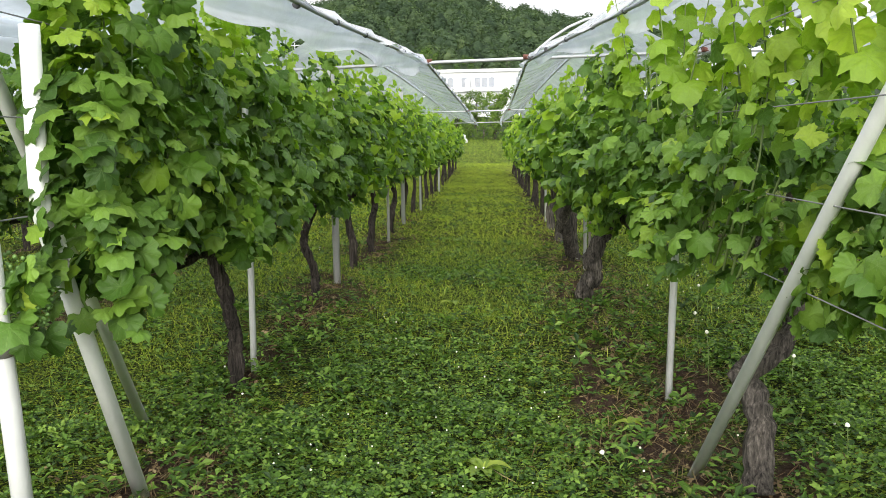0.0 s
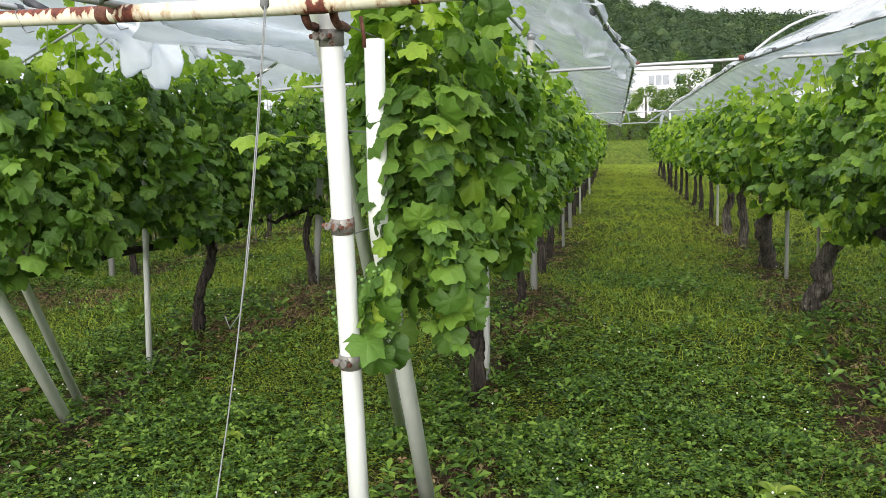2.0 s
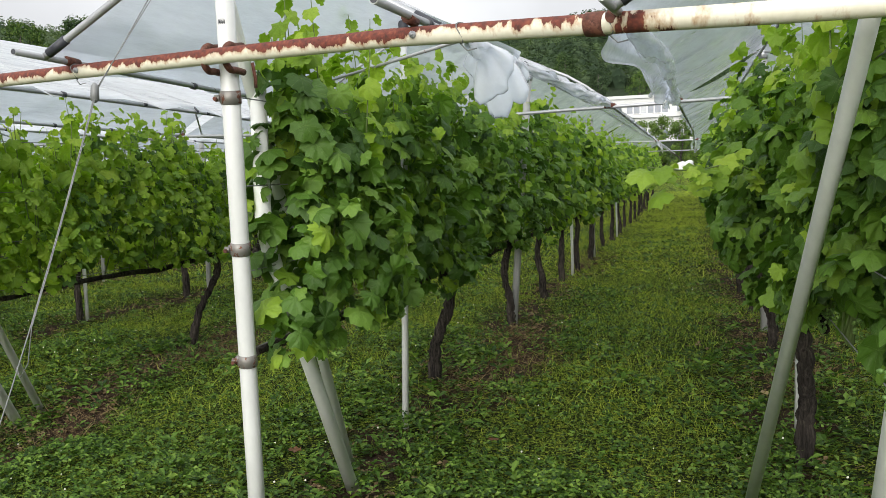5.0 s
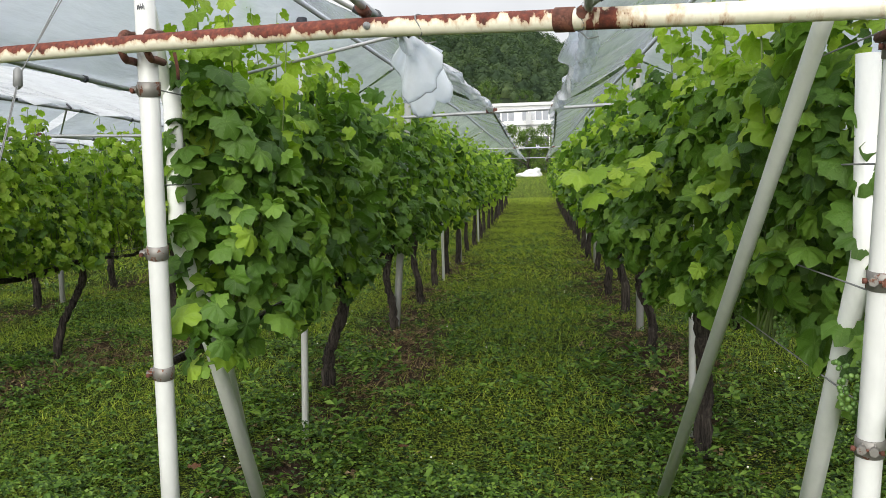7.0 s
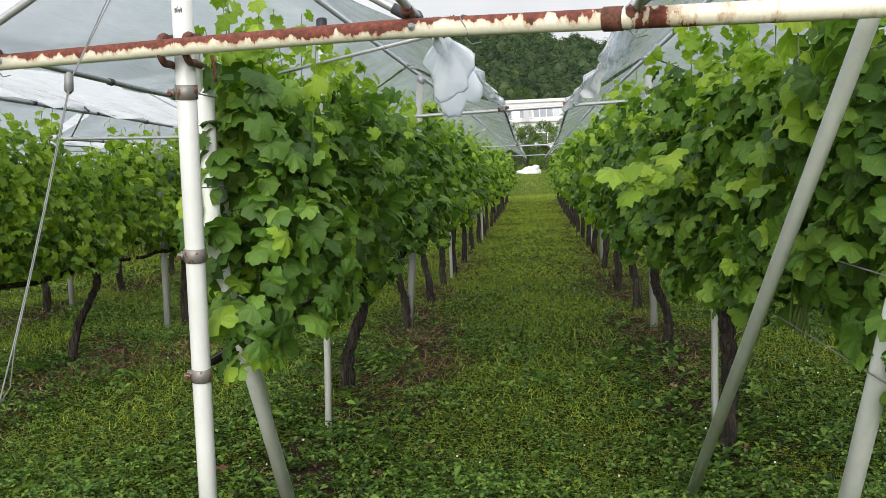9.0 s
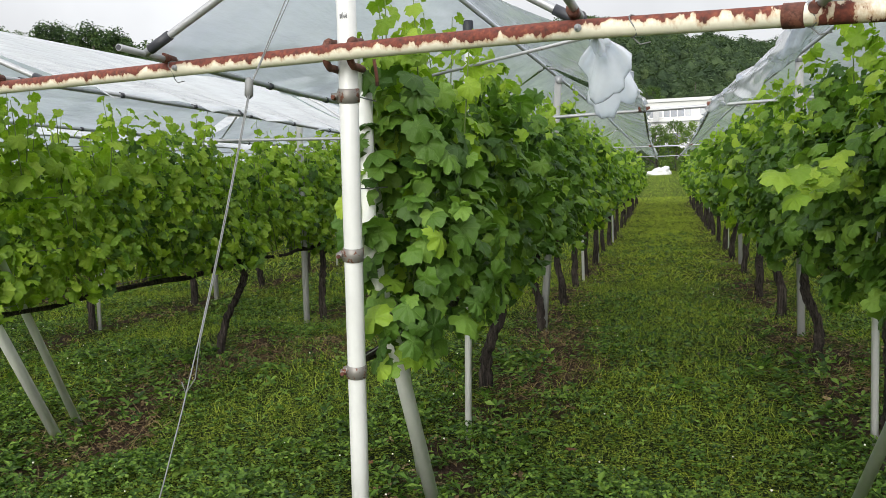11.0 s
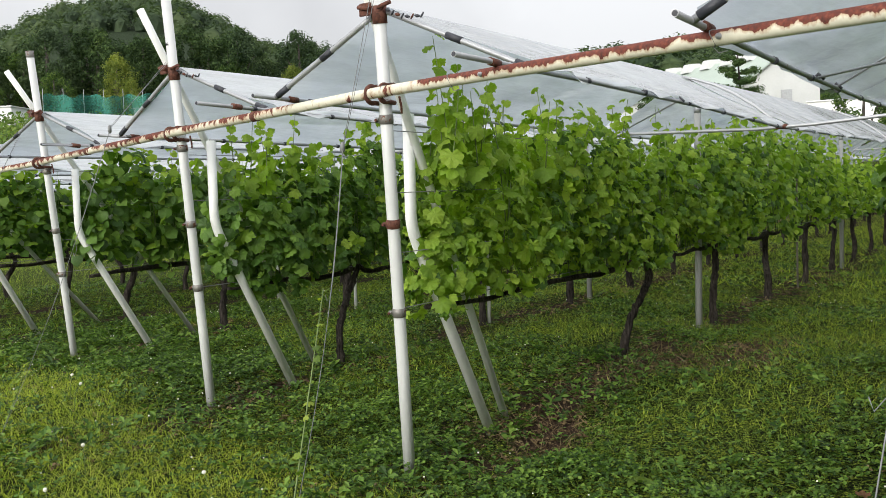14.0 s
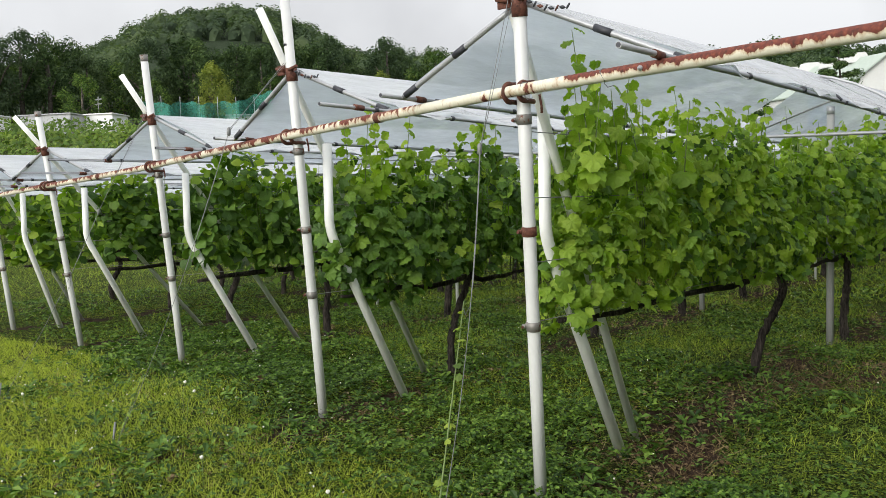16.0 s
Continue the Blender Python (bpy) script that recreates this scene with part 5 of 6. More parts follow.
row_of_vines("C", (8.0, 10.6, 13.0, 15.2), 44, 400, (2, 5), {
    0: dict(trunk=[(-6.93, 8.0, -0.06), (-6.91, 8.02, 0.25), (-6.84, 8.10, 0.5), (-6.77, 8.24, 0.74), (-6.82, 8.3, 0.92)], tall=((-6.62, 4.80, 2.52), (-6.70, 4.95, 2.36), (-6.66, 5.15, 2.30), (-6.75, 5.3, 2.2), (-6.60, 4.75, 2.2), (-6.72, 4.86, 2.25), (-6.6, 5.05, 2.2), (-6.8, 5.2, 2.3), (-6.62, 5.4, 2.12), (-6.7, 5.55, 2.16), (-6.64, 6.0, 2.2), (-6.66, 7.3, 2.3), (-6.7, 7.5, 2.2), (-6.7, 6.2, 2.32), (-6.75, 6.4, 2.25)), r=0.032, leaves=290, shoots=14, bunches=2, per=760),
    1: dict(leaves=150, shoots=10, r=0.036, per=720)})
row_of_vines("D", (6.75, 9.3, 11.6, 13.8), 38, 500, (1, 4), {0: dict(leaves=250, shoots=8, r=0.03), 1: dict(shoots=2, r=0.034)})
row_of_vines("E", (7.9, 10.2, 12.5), 32, 600, (0, 3))
row_of_vines("F", (8.3, 10.6, 13.0), 26, 700, (0, 2))
row_of_vines("G", (8.8, 11.2, 13.6), 22, 800, (0, 0))
row_of_vines("H", (9.2, 11.5), 18, 850, (0, 0))
row_of_vines("S", (3.5, 6.0, 8.5), 38, 900, (0, 0))

# ---- far things: trees, hills, buildings ----


def crown_quads(n, lobes, rng, size):
    """Small ragged leaf clumps over the outside of a few lobes."""
    c = lobes[rng.integers(0, len(lobes), n)]
    d = rng.normal(0, 1, (n, 3))
    d /= np.linalg.norm(d, axis=1, keepdims=True)
    P = c[:, :3] + d * c[:, 3:4] * rng.uniform(0.45, 1.18, (n, 1)) * np.array([1, 1, 0.85])
    N = d + np.array([0, 0, 0.4])
    Fm = rot_frames(N, rng.normal(0, 1, (n, 3)), rng, 0.28)
    base = np.array([(0, -0.5, 0), (0.42, 0.05, 0.12), (0.1, 0.5, -0.05), (-0.45, 0, 0.06)])
    F = np.array([(0, 1, 2), (0, 2, 3)])[:1]
    return scatter([(base, F, base[:, :2])], P, Fm, size * rng.uniform(0.6, 1.4, n), rng)


TREE_KINDS = []


def tree_kind(seed, height, mat, slim):
    rng = np.random.default_rng(seed)
    t = thing("tree", (0, 0, 0), "broadleaf tree with a dense uneven green crown", "tree", "trees at the edge of the wood")
    lob = []
    for i in range(26):
        f = ((i + rng.random()) / 26) ** 0.85
        reach = height * slim * (0.30 * math.sin(math.pi * min(0.16 + 0.80 * f, 1)) ** 0.8)
        a = i * 2.4 + rng.normal(0, 0.5)
        q = reach * math.sqrt(rng.uniform(0.25, 1))
        lob.append((q * math.cos(a), q * math.sin(a), height * (0.16 + 0.74 * f), height * rng.uniform(0.075, 0.125) * (1.1 - 0.35 * f)))
    part("trunk", tube([(0, 0, -0.5), (0.1, 0, height * 0.4), (0, 0.1, height * 0.8)], [0.03 * height, 0.02 * height, 0.008 * height], 7), BARK_GREY, t)
    for i in range(3):
        q = lob[6 * i + 5]
        part("limb", tube([(0, 0, height * 0.3), (q[0] * 0.6, q[1] * 0.6, q[2] * 0.85), q[:3]], [0.012 * height, 0.008 * height, 0.004 * height], 5), BARK_GREY, t)
    V, F, uv = crown_quads(4200, np.array(lob), rng, 0.034 * height)
    tagged(part("crown", mesh_np("crown", V, F, mat, None, False), mat, t), kind="stuff")
    TREE_KINDS.append(t)


for i, (hh, mm, sl) in enumerate(((9, TREE_LEAF, 1.15), (10, FOREST, 0.9), (8, TREE_LEAF, 1.3), (11, DARK_TREE, 0.75), (7, TREE_LEAF, 1.0), (10, DARK_TREE, 0.9), (8.5, GOLD_TREE, 0.75), (5, BUSH, 1.3))):
    tree_kind(i + 30, hh, mm, sl)


def polar(az, r):
    a = radians(az)
    return -3 + r * math.sin(a), 1 + r * math.cos(a)


used = set()


def plant(az, r, kind, scale):
    x, y = polar(az, r)
    ob = TREE_KINDS[kind]
    sink = 0.9 * scale if r < 100 else 0.2
    m = Matrix.Translation((x, y, float(terrain(x, y)) - sink)) @ Matrix.Rotation(az * 7 + r, 4, "Z") @ Matrix.Diagonal((scale, scale, scale, 1))
    if kind not in used:
        used.add(kind)
        ob.matrix_basis = m
        return
    c = copy_thing(ob, pose(0, 0, 0))
    c.matrix_basis = m


trng = np.random.default_rng(77)
for i, az in enumerate(np.arange(-72, -32, 0.85)):
    plant(float(az + trng.normal(0, 0.3)), float(112 + trng.uniform(-5, 14)), (1, 3, 5, 3, 0, 5)[int(trng.integers(0, 6))], float(trng.uniform(0.88, 1.18)))
for i, az in enumerate(np.arange(-31, -8.5, 1.3)):
    plant(float(az + trng.normal(0, 0.3)), float(150 + trng.uniform(-4, 14)), int(trng.integers(0, 6)), float(trng.uniform(0.8, 1.15)))
for az, r, kd, sc in ((-54.0, 104, 6, 0.95), (-53.3, 102, 6, 0.62), (-43.6, 106, 6, 0.8), (-57.5, 104, 4, 0.85), (-47.6, 104, 4, 1.0), (-61.5, 104, 0, 0.7), (-40.5, 105, 2, 0.7), (-50.5, 105, 2, 0.8), (-9.5, 70, 0, 0.8), (-7.8, 98, 7, 1.5), (-6, 99, 7, 1.4), (-4.6, 98, 7, 1.35), (-3.6, 99, 7, 1.4), (-2.4, 98, 7, 1.3), (-1.4, 99, 7, 1.4), (-0.3, 98, 7, 1.3), (0.9, 99, 7, 1.4), (2.1, 98, 7, 1.35), (3.2, 99, 7, 1.5), (4.4, 98, 7, 1.4), (-3.0, 94, 7, 0.5), (-1.9, 95, 7, 0.4), (1.5, 94, 7, 0.55),
                      (6.5, 64, 2, 0.85), (9, 62, 4, 0.7), (12, 66, 0, 0.8), (-12.5, 62, 7, 0.5),
                      (-5.5, 206, 1, 1.0), (-3, 208, 0, 1.0), (-0.5, 205, 2, 1.0), (2, 210, 1, 1.0), (4.5, 206, 0, 1.1), (7, 205, 3, 1.0), (-7.5, 204, 3, 1.2), (10, 205, 0, 1.0), (13, 206, 1, 1.0)):
    plant(az, r, kd, sc)


def far_woods(az0, az1, r0, r1, step, seed, mat):
    """Close woodland on the hills: countless crowns."""
    rng = np.random.default_rng(seed)
    r = r0
    C = []
    while r < r1:
        for a in np.arange(az0, az1, math.degrees(step / r)):
            C.append((a + rng.normal(0, 0.3), r + rng.normal(0, 1.5)))
        r += step * 0.9
    C = np.array(C)
    a = np.radians(C[:, 0])
    X, Y = -3 + C[:, 1] * np.sin(a), 1 + C[:, 1] * np.cos(a)
    Z = terrain(X, Y)
    n, per = len(C), 130
    R = rng.uniform(0.5, 0.9, n) * step * 0.9
    tall = rng.uniform(0.75, 1.35, n)
    bm = bmesh.new()
    bmesh.ops.create_icosphere(bm, subdivisions=1, radius=1)
    ball = np.array([v.co[:] for v in bm.verts])
    tri = np.array([[v.index for v in f.verts] for f in bm.faces])
    bm.free()
    lump = rng.uniform(0.55, 0.82, (n, len(ball)))
    B = ball[None] * lump[:, :, None] * np.array([1, 1, 1.15]) * (R[:, None, None] * np.stack([np.ones(n), np.ones(n), tall], 1)[:, None, :])
    B = (B + np.column_stack([X, Y, Z + 0.3 * R])[:, None]).reshape(-1, 3)
    T = (tri[None] + (np.arange(n) * len(ball))[:, None, None]).reshape(-1, 3)
    d = rng.normal(0, 1, (n * per, 3))
    d[:, 2] = np.abs(d[:, 2])
    d /= np.linalg.norm(d, axis=1, keepdims=True)
    k = np.repeat(np.arange(n), per)
    P = np.column_stack([X, Y, Z + 0.3 * R])[k] + d * (R[k] * rng.uniform(0.78, 0.98, n * per))[:, None] * np.column_stack([np.ones(n), np.ones(n), 1.15 * tall])[k]
    Fm = rot_frames(d + np.array([0, 0, 0.5]), rng.normal(0, 1, (n * per, 3)), rng, 0.35)
    base = np.array([(0, -0.5, 0), (0.5, 0, 0), (0, 0.5, 0), (-0.5, 0, 0)])
    F = np.array([(0, 1, 2)])
    V, F, _ = scatter([(base, F, base[:, :2])], P, Fm, R[k] * rng.uniform(0.20, 0.36, n * per), rng)
    F = np.concatenate([F, T + len(V)])
    V = np.concatenate([V, B])
    ob = new("far_woods", mesh_np("far_woods", V, F, mat, None, False))
    tagged(ob, "dense dark green woodland covering a far hill", "woodland", kind="stuff")


far_woods(-15, 17, 225, 372, 4.3, 5, FOREST)
far_woods(-72, -33, 270, 370, 5.4, 6, HILL_WOOD_HAZED)
far_woods(-33, -15, 270, 350, 8.0, 7, FOREST)


def open_field():
    """Low vines in the open on the rising field."""
    rng = np.random.default_rng(8)
    pts = []
    for r in np.arange(40, 100, 2.4):
        a = np.arange(-78, -40, math.degrees(0.55 / r))
        pts.append(np.column_stack([a + rng.normal(0, 0.1, len(a)), r + rng.normal(0, 0.25, len(a))]))
    C = np.concatenate(pts)
    C = np.repeat(C, 9, axis=0) + rng.normal(0, 0.15, (len(C) * 9, 2)) * np.array([1, 1.3])
    a = np.radians(C[:, 0])
    X, Y = -3 + C[:, 1] * np.sin(a), 1 + C[:, 1] * np.cos(a)
    P = np.column_stack([X, Y, terrain(X, Y) + rng.uniform(0.5, 1.7, len(X))])
    Fm = rot_frames(np.tile([0.2, -0.6, 0.7], (len(P), 1)), rng.normal(0, 1, (len(P), 3)), rng, 0.5)
    V, F, uv = scatter([leaf_shape(5, 41)], P, Fm, rng.uniform(0.2, 0.38, len(P)), rng)
    tagged(new("open_vine_field", mesh_np("open_vine_field", V, F, BUSH, uv)), "bright green open vine field on a rising slope", "vine field", kind="stuff")


open_field()


def window(parent, x, y, z, w, h, panes, facing=-1):
    """A window set into a wall that faces along -y."""
    fr = part("window", block(x - w / 2, x + w / 2, y + facing * 0.12, y + facing * 0.004, z, z + h), WHITE_SHEET, parent, "white framed sliding window")
    pw = w / panes
    for i in range(panes):
        a = x - w / 2 + pw * i
        part("pane", block(a + 0.09, a + pw - 0.09, y + facing * 0.16, y + facing * 0.124, z + 0.12, z + h - 0.1), GLASS_DARK if (i + int(x)) % 4 else CURTAIN, fr)
    return fr


def school():
    y, z0 = 180.0, float(terrain(0, 180)) - 2
    t = thing("long_building", (0, y, z0), "long white flat-roofed building with rows of windows", "building")
    top = 15.85
    part("wall", block(-36, 17, y, y + 14, z0, top - 0.6), CONCRETE_WHITE, t, "white painted concrete wall")
    part("parapet", block(-36.4, 17.4, y - 0.4, y + 14.4, top - 0.6, top), CONCRETE_WHITE, t)
    for zz in (11.45, 10.3, 6.0):
        part("ledge", block(-36.2, 17.2, y - 0.7, y - 0.003, zz, zz + 0.32), CONCRETE_WHITE, t)
    for i in range(5):
        x = -1.4 + 9.44 * (i - 3)
        window(t, x, y, 12.2, 8.0, 2.1, 6)
        window(t, x, y, 7.2, 8.0, 2.1, 6)
    part("flue", block(-4.6, -3.5, y - 1.8, y - 0.71, 11.4, 13.8, 0.08), GREY_TRIM, t, "grey duct on the wall")


school()


def barn():
    """The white gabled shed with a pale green roof."""
    ax, ay = polar(-13.7, 104)
    z0 = float(terrain(ax, ay)) - 1.0
    apex, eave = 1.6 + 104 * math.tan(radians(7.7)), 1.6 + 104 * math.tan(radians(5.95))
    t = thing("gabled_shed", (ax, ay, z0), "white gabled shed with a pale green roof and ridge vents", "shed")
    half, length = 3.9, 46.0
    d = Vector((-0.86, 0.51, 0)).normalized()
    s = Vector((0.90, 0.43, 0)).normalized()
    g = Vector((ax, ay, 0))
    bm = bmesh.new()
    ring = []
    for k in (0.0, length):
        c = g + d * k
        ring.append([bm.verts.new(c + s * q + Vector((0, 0, zz))) for q, zz in ((-half, z0), (half, z0), (half, eave), (0, apex - 0.15), (-half, eave))])
    bm.faces.new(ring[0][::-1])
    bm.faces.new(ring[1])
    for i in range(5):
        bm.faces.new((ring[0][i], ring[0][(i + 1) % 5], ring[1][(i + 1) % 5], ring[1][i]))
    part("wall", bm, CONCRETE_WHITE, t, "white painted wall")
    for q in (-1, 1):
        bm = bmesh.new()
        n1 = []
        for k in (-0.5, length + 0.3):
            for h in (0, 0.16):
                c = g + d * k + Vector((0, 0, h))
                n1.append([bm.verts.new(c + Vector((0, 0, apex))), bm.verts.new(c + s * q * (half + 0.4) + Vector((0, 0, eave - 0.2)))])
        a0, a1, b0, b1 = n1
        for f in ((a0[0], a0[1], b0[1], b0[0]), (a1[0], b1[0], b1[1], a1[1]), (a0[0], a1[0], a1[1], a0[1]), (b0[0], b0[1], b1[1], b1[0]), (a0[1], a1[1], b1[1], b0[1]), (a0[0], b0[0], b1[0], a1[0])):
            bm.faces.new(f)
        part("roof", bm, ROOF_GREEN, t, "pale green metal roof slope")
    for i in range(12):
        c = g + d * (4 + i * 3.4) + Vector((0, 0, apex))
        bm = bmesh.new()
        lo = [bm.verts.new(c + s * a + d * b + Vector((0, 0, -0.35))) for a, b in ((-1.0, -0.75), (1.0, -0.75), (1.0, 0.75), (-1.0, 0.75))]
        hi = [bm.verts.new(c + s * a + d * b + Vector((0, 0, 0.7))) for a, b in ((-0.6, -0.55), (0.6, -0.55), (0.6, 0.55), (-0.6, 0.55))]
        bm.faces.new(hi)
        for j in range(4):
            bm.faces.new((lo[j], lo[(j + 1) % 4], hi[(j + 1) % 4], hi[j]))
        part("ridge_vent", bm, CONCRETE_WHITE, t, "white ridge vent")
    f = -d
    for nm, q, w, za, zb, mm in (("window", 0.4, 1.1, 0.62, 0.86, GREY_TRIM), ("door", 2.2, 1.6, 0.12, 0.5, WHITE_SHEET)):
        bm = bmesh.new()
        c = g + s * q + f * 0.03
        H = eave - z0
        vs = []
        for e in (0, 0.1):
            vs.append([bm.verts.new(c + f * e + s * (sx * w / 2) + Vector((0, 0, z0 + H * zz))) for sx, zz in ((-1, za), (1, za), (1, zb), (-1, zb))])
        bm.faces.new(vs[1])
        for j in range(4):
            bm.faces.new((vs[0][j], vs[0][(j + 1) % 4], vs[1][(j + 1) % 4], vs[1][j]))
        part(nm, bm, mm, t)


barn()


def pine(az, r, h):
    x, y = polar(az, r)
    z = float(terrain(x, y))
    rng = np.random.default_rng(3)
    t = thing("pine_tree", (x, y, z), "dark green pine with layered spreading branches", "tree")
    part("trunk", tube([(x, y, z - 0.5), (x + 0.3, y, z + h * 0.5), (x, y, z + h)], [0.2, 0.13, 0.04], 7), BARK, t)
    for i in range(16):
        f = 0.38 + 0.60 * i / 15
        a = i * 2.4 + rng.normal(0, 0.2)
        L = h * 0.36 * (1.12 - f) * rng.uniform(0.8, 1.15) + 0.25
        c = Vector((x, y, z + h * f))
        e = c + Vector((math.cos(a) * L, math.sin(a) * L, 0.12 * L))
        b = part("branch", tube([c, c.lerp(e, 0.5) + Vector((0, 0, -0.05)), e], [0.05, 0.035, 0.015], 5), BARK, t)
        lob = np.array([(*(c.lerp(e, q)), 0.22 + 0.20 * L * q) for q in (0.35, 0.55, 0.8, 1.0)])
        V, F, uv = crown_quads(800, lob, rng, 0.26)
        V[:, 2] = (V[:, 2] - e.z) * 0.8 + e.z + 0.05
        tagged(part("needles", mesh_np("needles", V - np.array(origin(t)), F, PINE, None, False), PINE, b), kind="stuff")


pine(-16.3, 90, 9.0)
pine(-21.3, 95, 7.4)


def netting():
    t = thing("green_net", (*polar(-55, 99), 9), "dark green netting hung on poles at the field's edge", "netting")
    az = np.linspace(-58.2, -50.5, 60)
    V, F = [], []
    for i, a in enumerate(az):
        x, y = polar(float(a), 97 + 1.5 * math.sin(i * 0.4))
        z = float(terrain(x, y))
        for j in range(6):
            V.append((x, y, z + 0.6 + (2.7 + 0.12 * math.sin(i * 0.9) + 0.012 * max(0, i - 36) ** 1.5) * j / 5))
    for i in range(59):
        for j in range(5):
            a = i * 6 + j
            F += [(a, a + 6, a + 7), (a, a + 7, a + 1)]
    V = np.array(V) - np.array(origin(t))
    part("net", mesh_np("net", V, np.array(F), NET), NET, t)
    for a in np.linspace(-58.2, -50.5, 8):
        x, y = polar(float(a), 97.6)
        z = float(terrain(x, y))
        part("pole", tube([(x, y, z - 0.3), (x, y, z + 3.9)], 0.03, 6), GREY_TRIM, t)


netting()


def low_shed(az, r, w, h, mat, label, turn=0):
    x, y = polar(az, r)
    z = float(terrain(x, y))
    t = thing("low_shed", (x, y, z), label, "shed")
    wall, roof = block(-w / 2, w / 2, -1.5, 1.5, -0.6, h, 0.05), block(-w / 2 - 0.15, w / 2 + 0.15, -1.7, 1.7, h + 0.003, h + 0.12, 0.03)
    for bm in (wall, roof):
        bm.transform(pose(x, y, z, 0, 0, turn))
    part("wall", wall, mat, t)
    part("roof", roof, GREY_TRIM if mat is not WHITE_SHEET else WHITE_SHEET, t)


def white_heap():
    """Loose white sheeting dropped over a heap beyond the aisle."""
    x, y = polar(-0.2, 88)
    z = float(terrain(x, y))
    bm = bmesh.new()
    bmesh.ops.create_icosphere(bm, subdivisions=4, radius=1)
    for v in bm.verts:
        p = v.co.copy()
        d = 1 + 0.4 * noise.noise(p * 1.7) + 0.25 * abs(noise.noise(p * 4.3)) + 0.1 * noise.noise(p * 9)
        v.co = Vector((p.x * 1.25 * d + x, p.y * 0.8 * d + y, max(p.z, -0.1) * 0.62 * d * (1 + 0.4 * p.x) + z))
    for f in bm.faces:
        f.smooth = True
    t = thing("covered_heap", (x, y, z), "heap under crumpled white sheeting beyond the aisle", "heap")
    part("sheet", bm, CONCRETE_WHITE, t)


low_shed(-63.05, 101, 5.6, 1.5, GREY_TRIM, "long low grey shed at the edge of the wood", 29)
low_shed(-66.4, 101, 2.6, 1.4, WHITE_SHEET, "low white plastic tunnel at the field's edge", 29)
low_shed(-60.2, 101, 3.1, 1.6, WHITE_SHEET, "low white sheeted shed at the edge of the wood", 29)
low_shed(-52.2, 101, 3.0, 1.5, WHITE_SHEET, "low white lean-to at the edge of the wood", 38)
low_shed(-10.3, 98, 6.5, 3.0, WHITE_SHEET, "low white plastic tunnel beside the shed")
BLUE = plain("blue_sheet", (0.03, 0.10, 0.30), 0.5)
low_shed(-17.0, 92, 2.2, 4.6, BLUE, "small shed clad in blue sheeting beside pines")
white_heap()
for az, r, h in ((-60.6, 104, 3.4), (-10.4, 96, 6.0), (-31.9, 170, 9.0)):
    x, y = polar(az, r)
    z = float(terrain(x, y))
    t = thing("utility_pole", (x, y, z), "slim grey utility pole with crossarms", "utility pole")
    part("pole", tube([(x, y, z - 0.3), (x, y, z + h)], [0.07, 0.05], 8), GREY_TRIM, t)
    for q in (0.3, 0.8):
        part("crossarm", block(x - 0.6, x + 0.6, y - 0.06, y + 0.06, z + h - q - 0.05, z + h - q + 0.05), GREY_TRIM, t)

# ---- ground cover ----
COVER_RNG = np.random.default_rng(11)


def leaflet(fold, w):
    V = np.array([(0, 0, 0), (w, 0.55, fold), (0, 1, -0.05), (-w, 0.55, fold)])
    return V, np.array([(0, 1, 2), (0, 2, 3)])


def trefoil(seed):
    rng = np.random.default_rng(seed)
    Vs, Fs = [], []
    for i in range(3):
        V, F = leaflet(rng.uniform(0.05, 0.2), rng.uniform(0.36, 0.46))
        a = i * 2.09 + rng.normal(0, 0.15)
        c, s = math.cos(a), math.sin(a)
        tilt = rng.uniform(-0.25, 0.25)
        Vs.append(np.column_stack([V[:, 0] * c - V[:, 1] * s, V[:, 0] * s + V[:, 1] * c, V[:, 2] + V[:, 1] * tilt]))
        Fs.append(F + 4 * i)
    V = np.concatenate(Vs)
    return V, np.concatenate(Fs), V[:, :2]


def blade(seed):
    rng = np.random.default_rng(seed)
    b = rng.uniform(0.15, 0.6)
    V = np.array([(-0.017, 0, 0), (0.017, 0, 0), (-0.014, b * 0.35, 0.55), (0.014, b * 0.35, 0.55), (0, b, 0.95 - 0.25 * b)])
    return V, np.array([(0, 1, 3), (0, 3, 2), (2, 3, 4)]), V[:, :2]


def far_blade(seed):
    b = 0.2 + 0.08 * seed
    V = np.array([(-0.024, 0, 0), (0.024, 0, 0), (0, b, 0.9)])
    return V, np.array([(0, 1, 2)]), V[:, :2]


def weed_leaf(seed):
    """A short stalk of toothed leaves, like mugwort."""
    rng = np.random.default_rng(seed)
    Vs, Fs = [], []
    for i in range(6):
        V, F = leaflet(0.1, 0.26)
        a, r = i * 2.4, 0.75 + 0.3 * rng.random()
        c, s = math.cos(a), math.sin(a)
        V = V * r
        Vs.append(np.column_stack([V[:, 0] * c - V[:, 1] * s, V[:, 0] * s + V[:, 1] * c, V[:, 2] + 0.12 * i + V[:, 1] * 0.25]))
        Fs.append(F + 4 * i)
    V = np.concatenate(Vs)
    return V, np.concatenate(Fs), V[:, :2]


TREFOILS, BLADES, FAR_BLADES, WEEDS = [trefoil(i) for i in range(6)], [blade(i) for i in range(6)], [far_blade(i) for i in range(6)], [weed_leaf(i) for i in range(4)]


def lumps(x, y):
    return np.sin(x * 2.1 + 1.7 * np.sin(y * 1.3)) * np.sin(y * 1.9 + 1.1 * np.sin(x * 1.6)) * 0.5 + 0.35 * np.sin(x * 5.3 + y * 2.2) * np.sin(y * 4.7 - x) + 0.2 * np.sin(x * 11 + 3 * np.sin(y * 7)) * np.sin(y * 12)


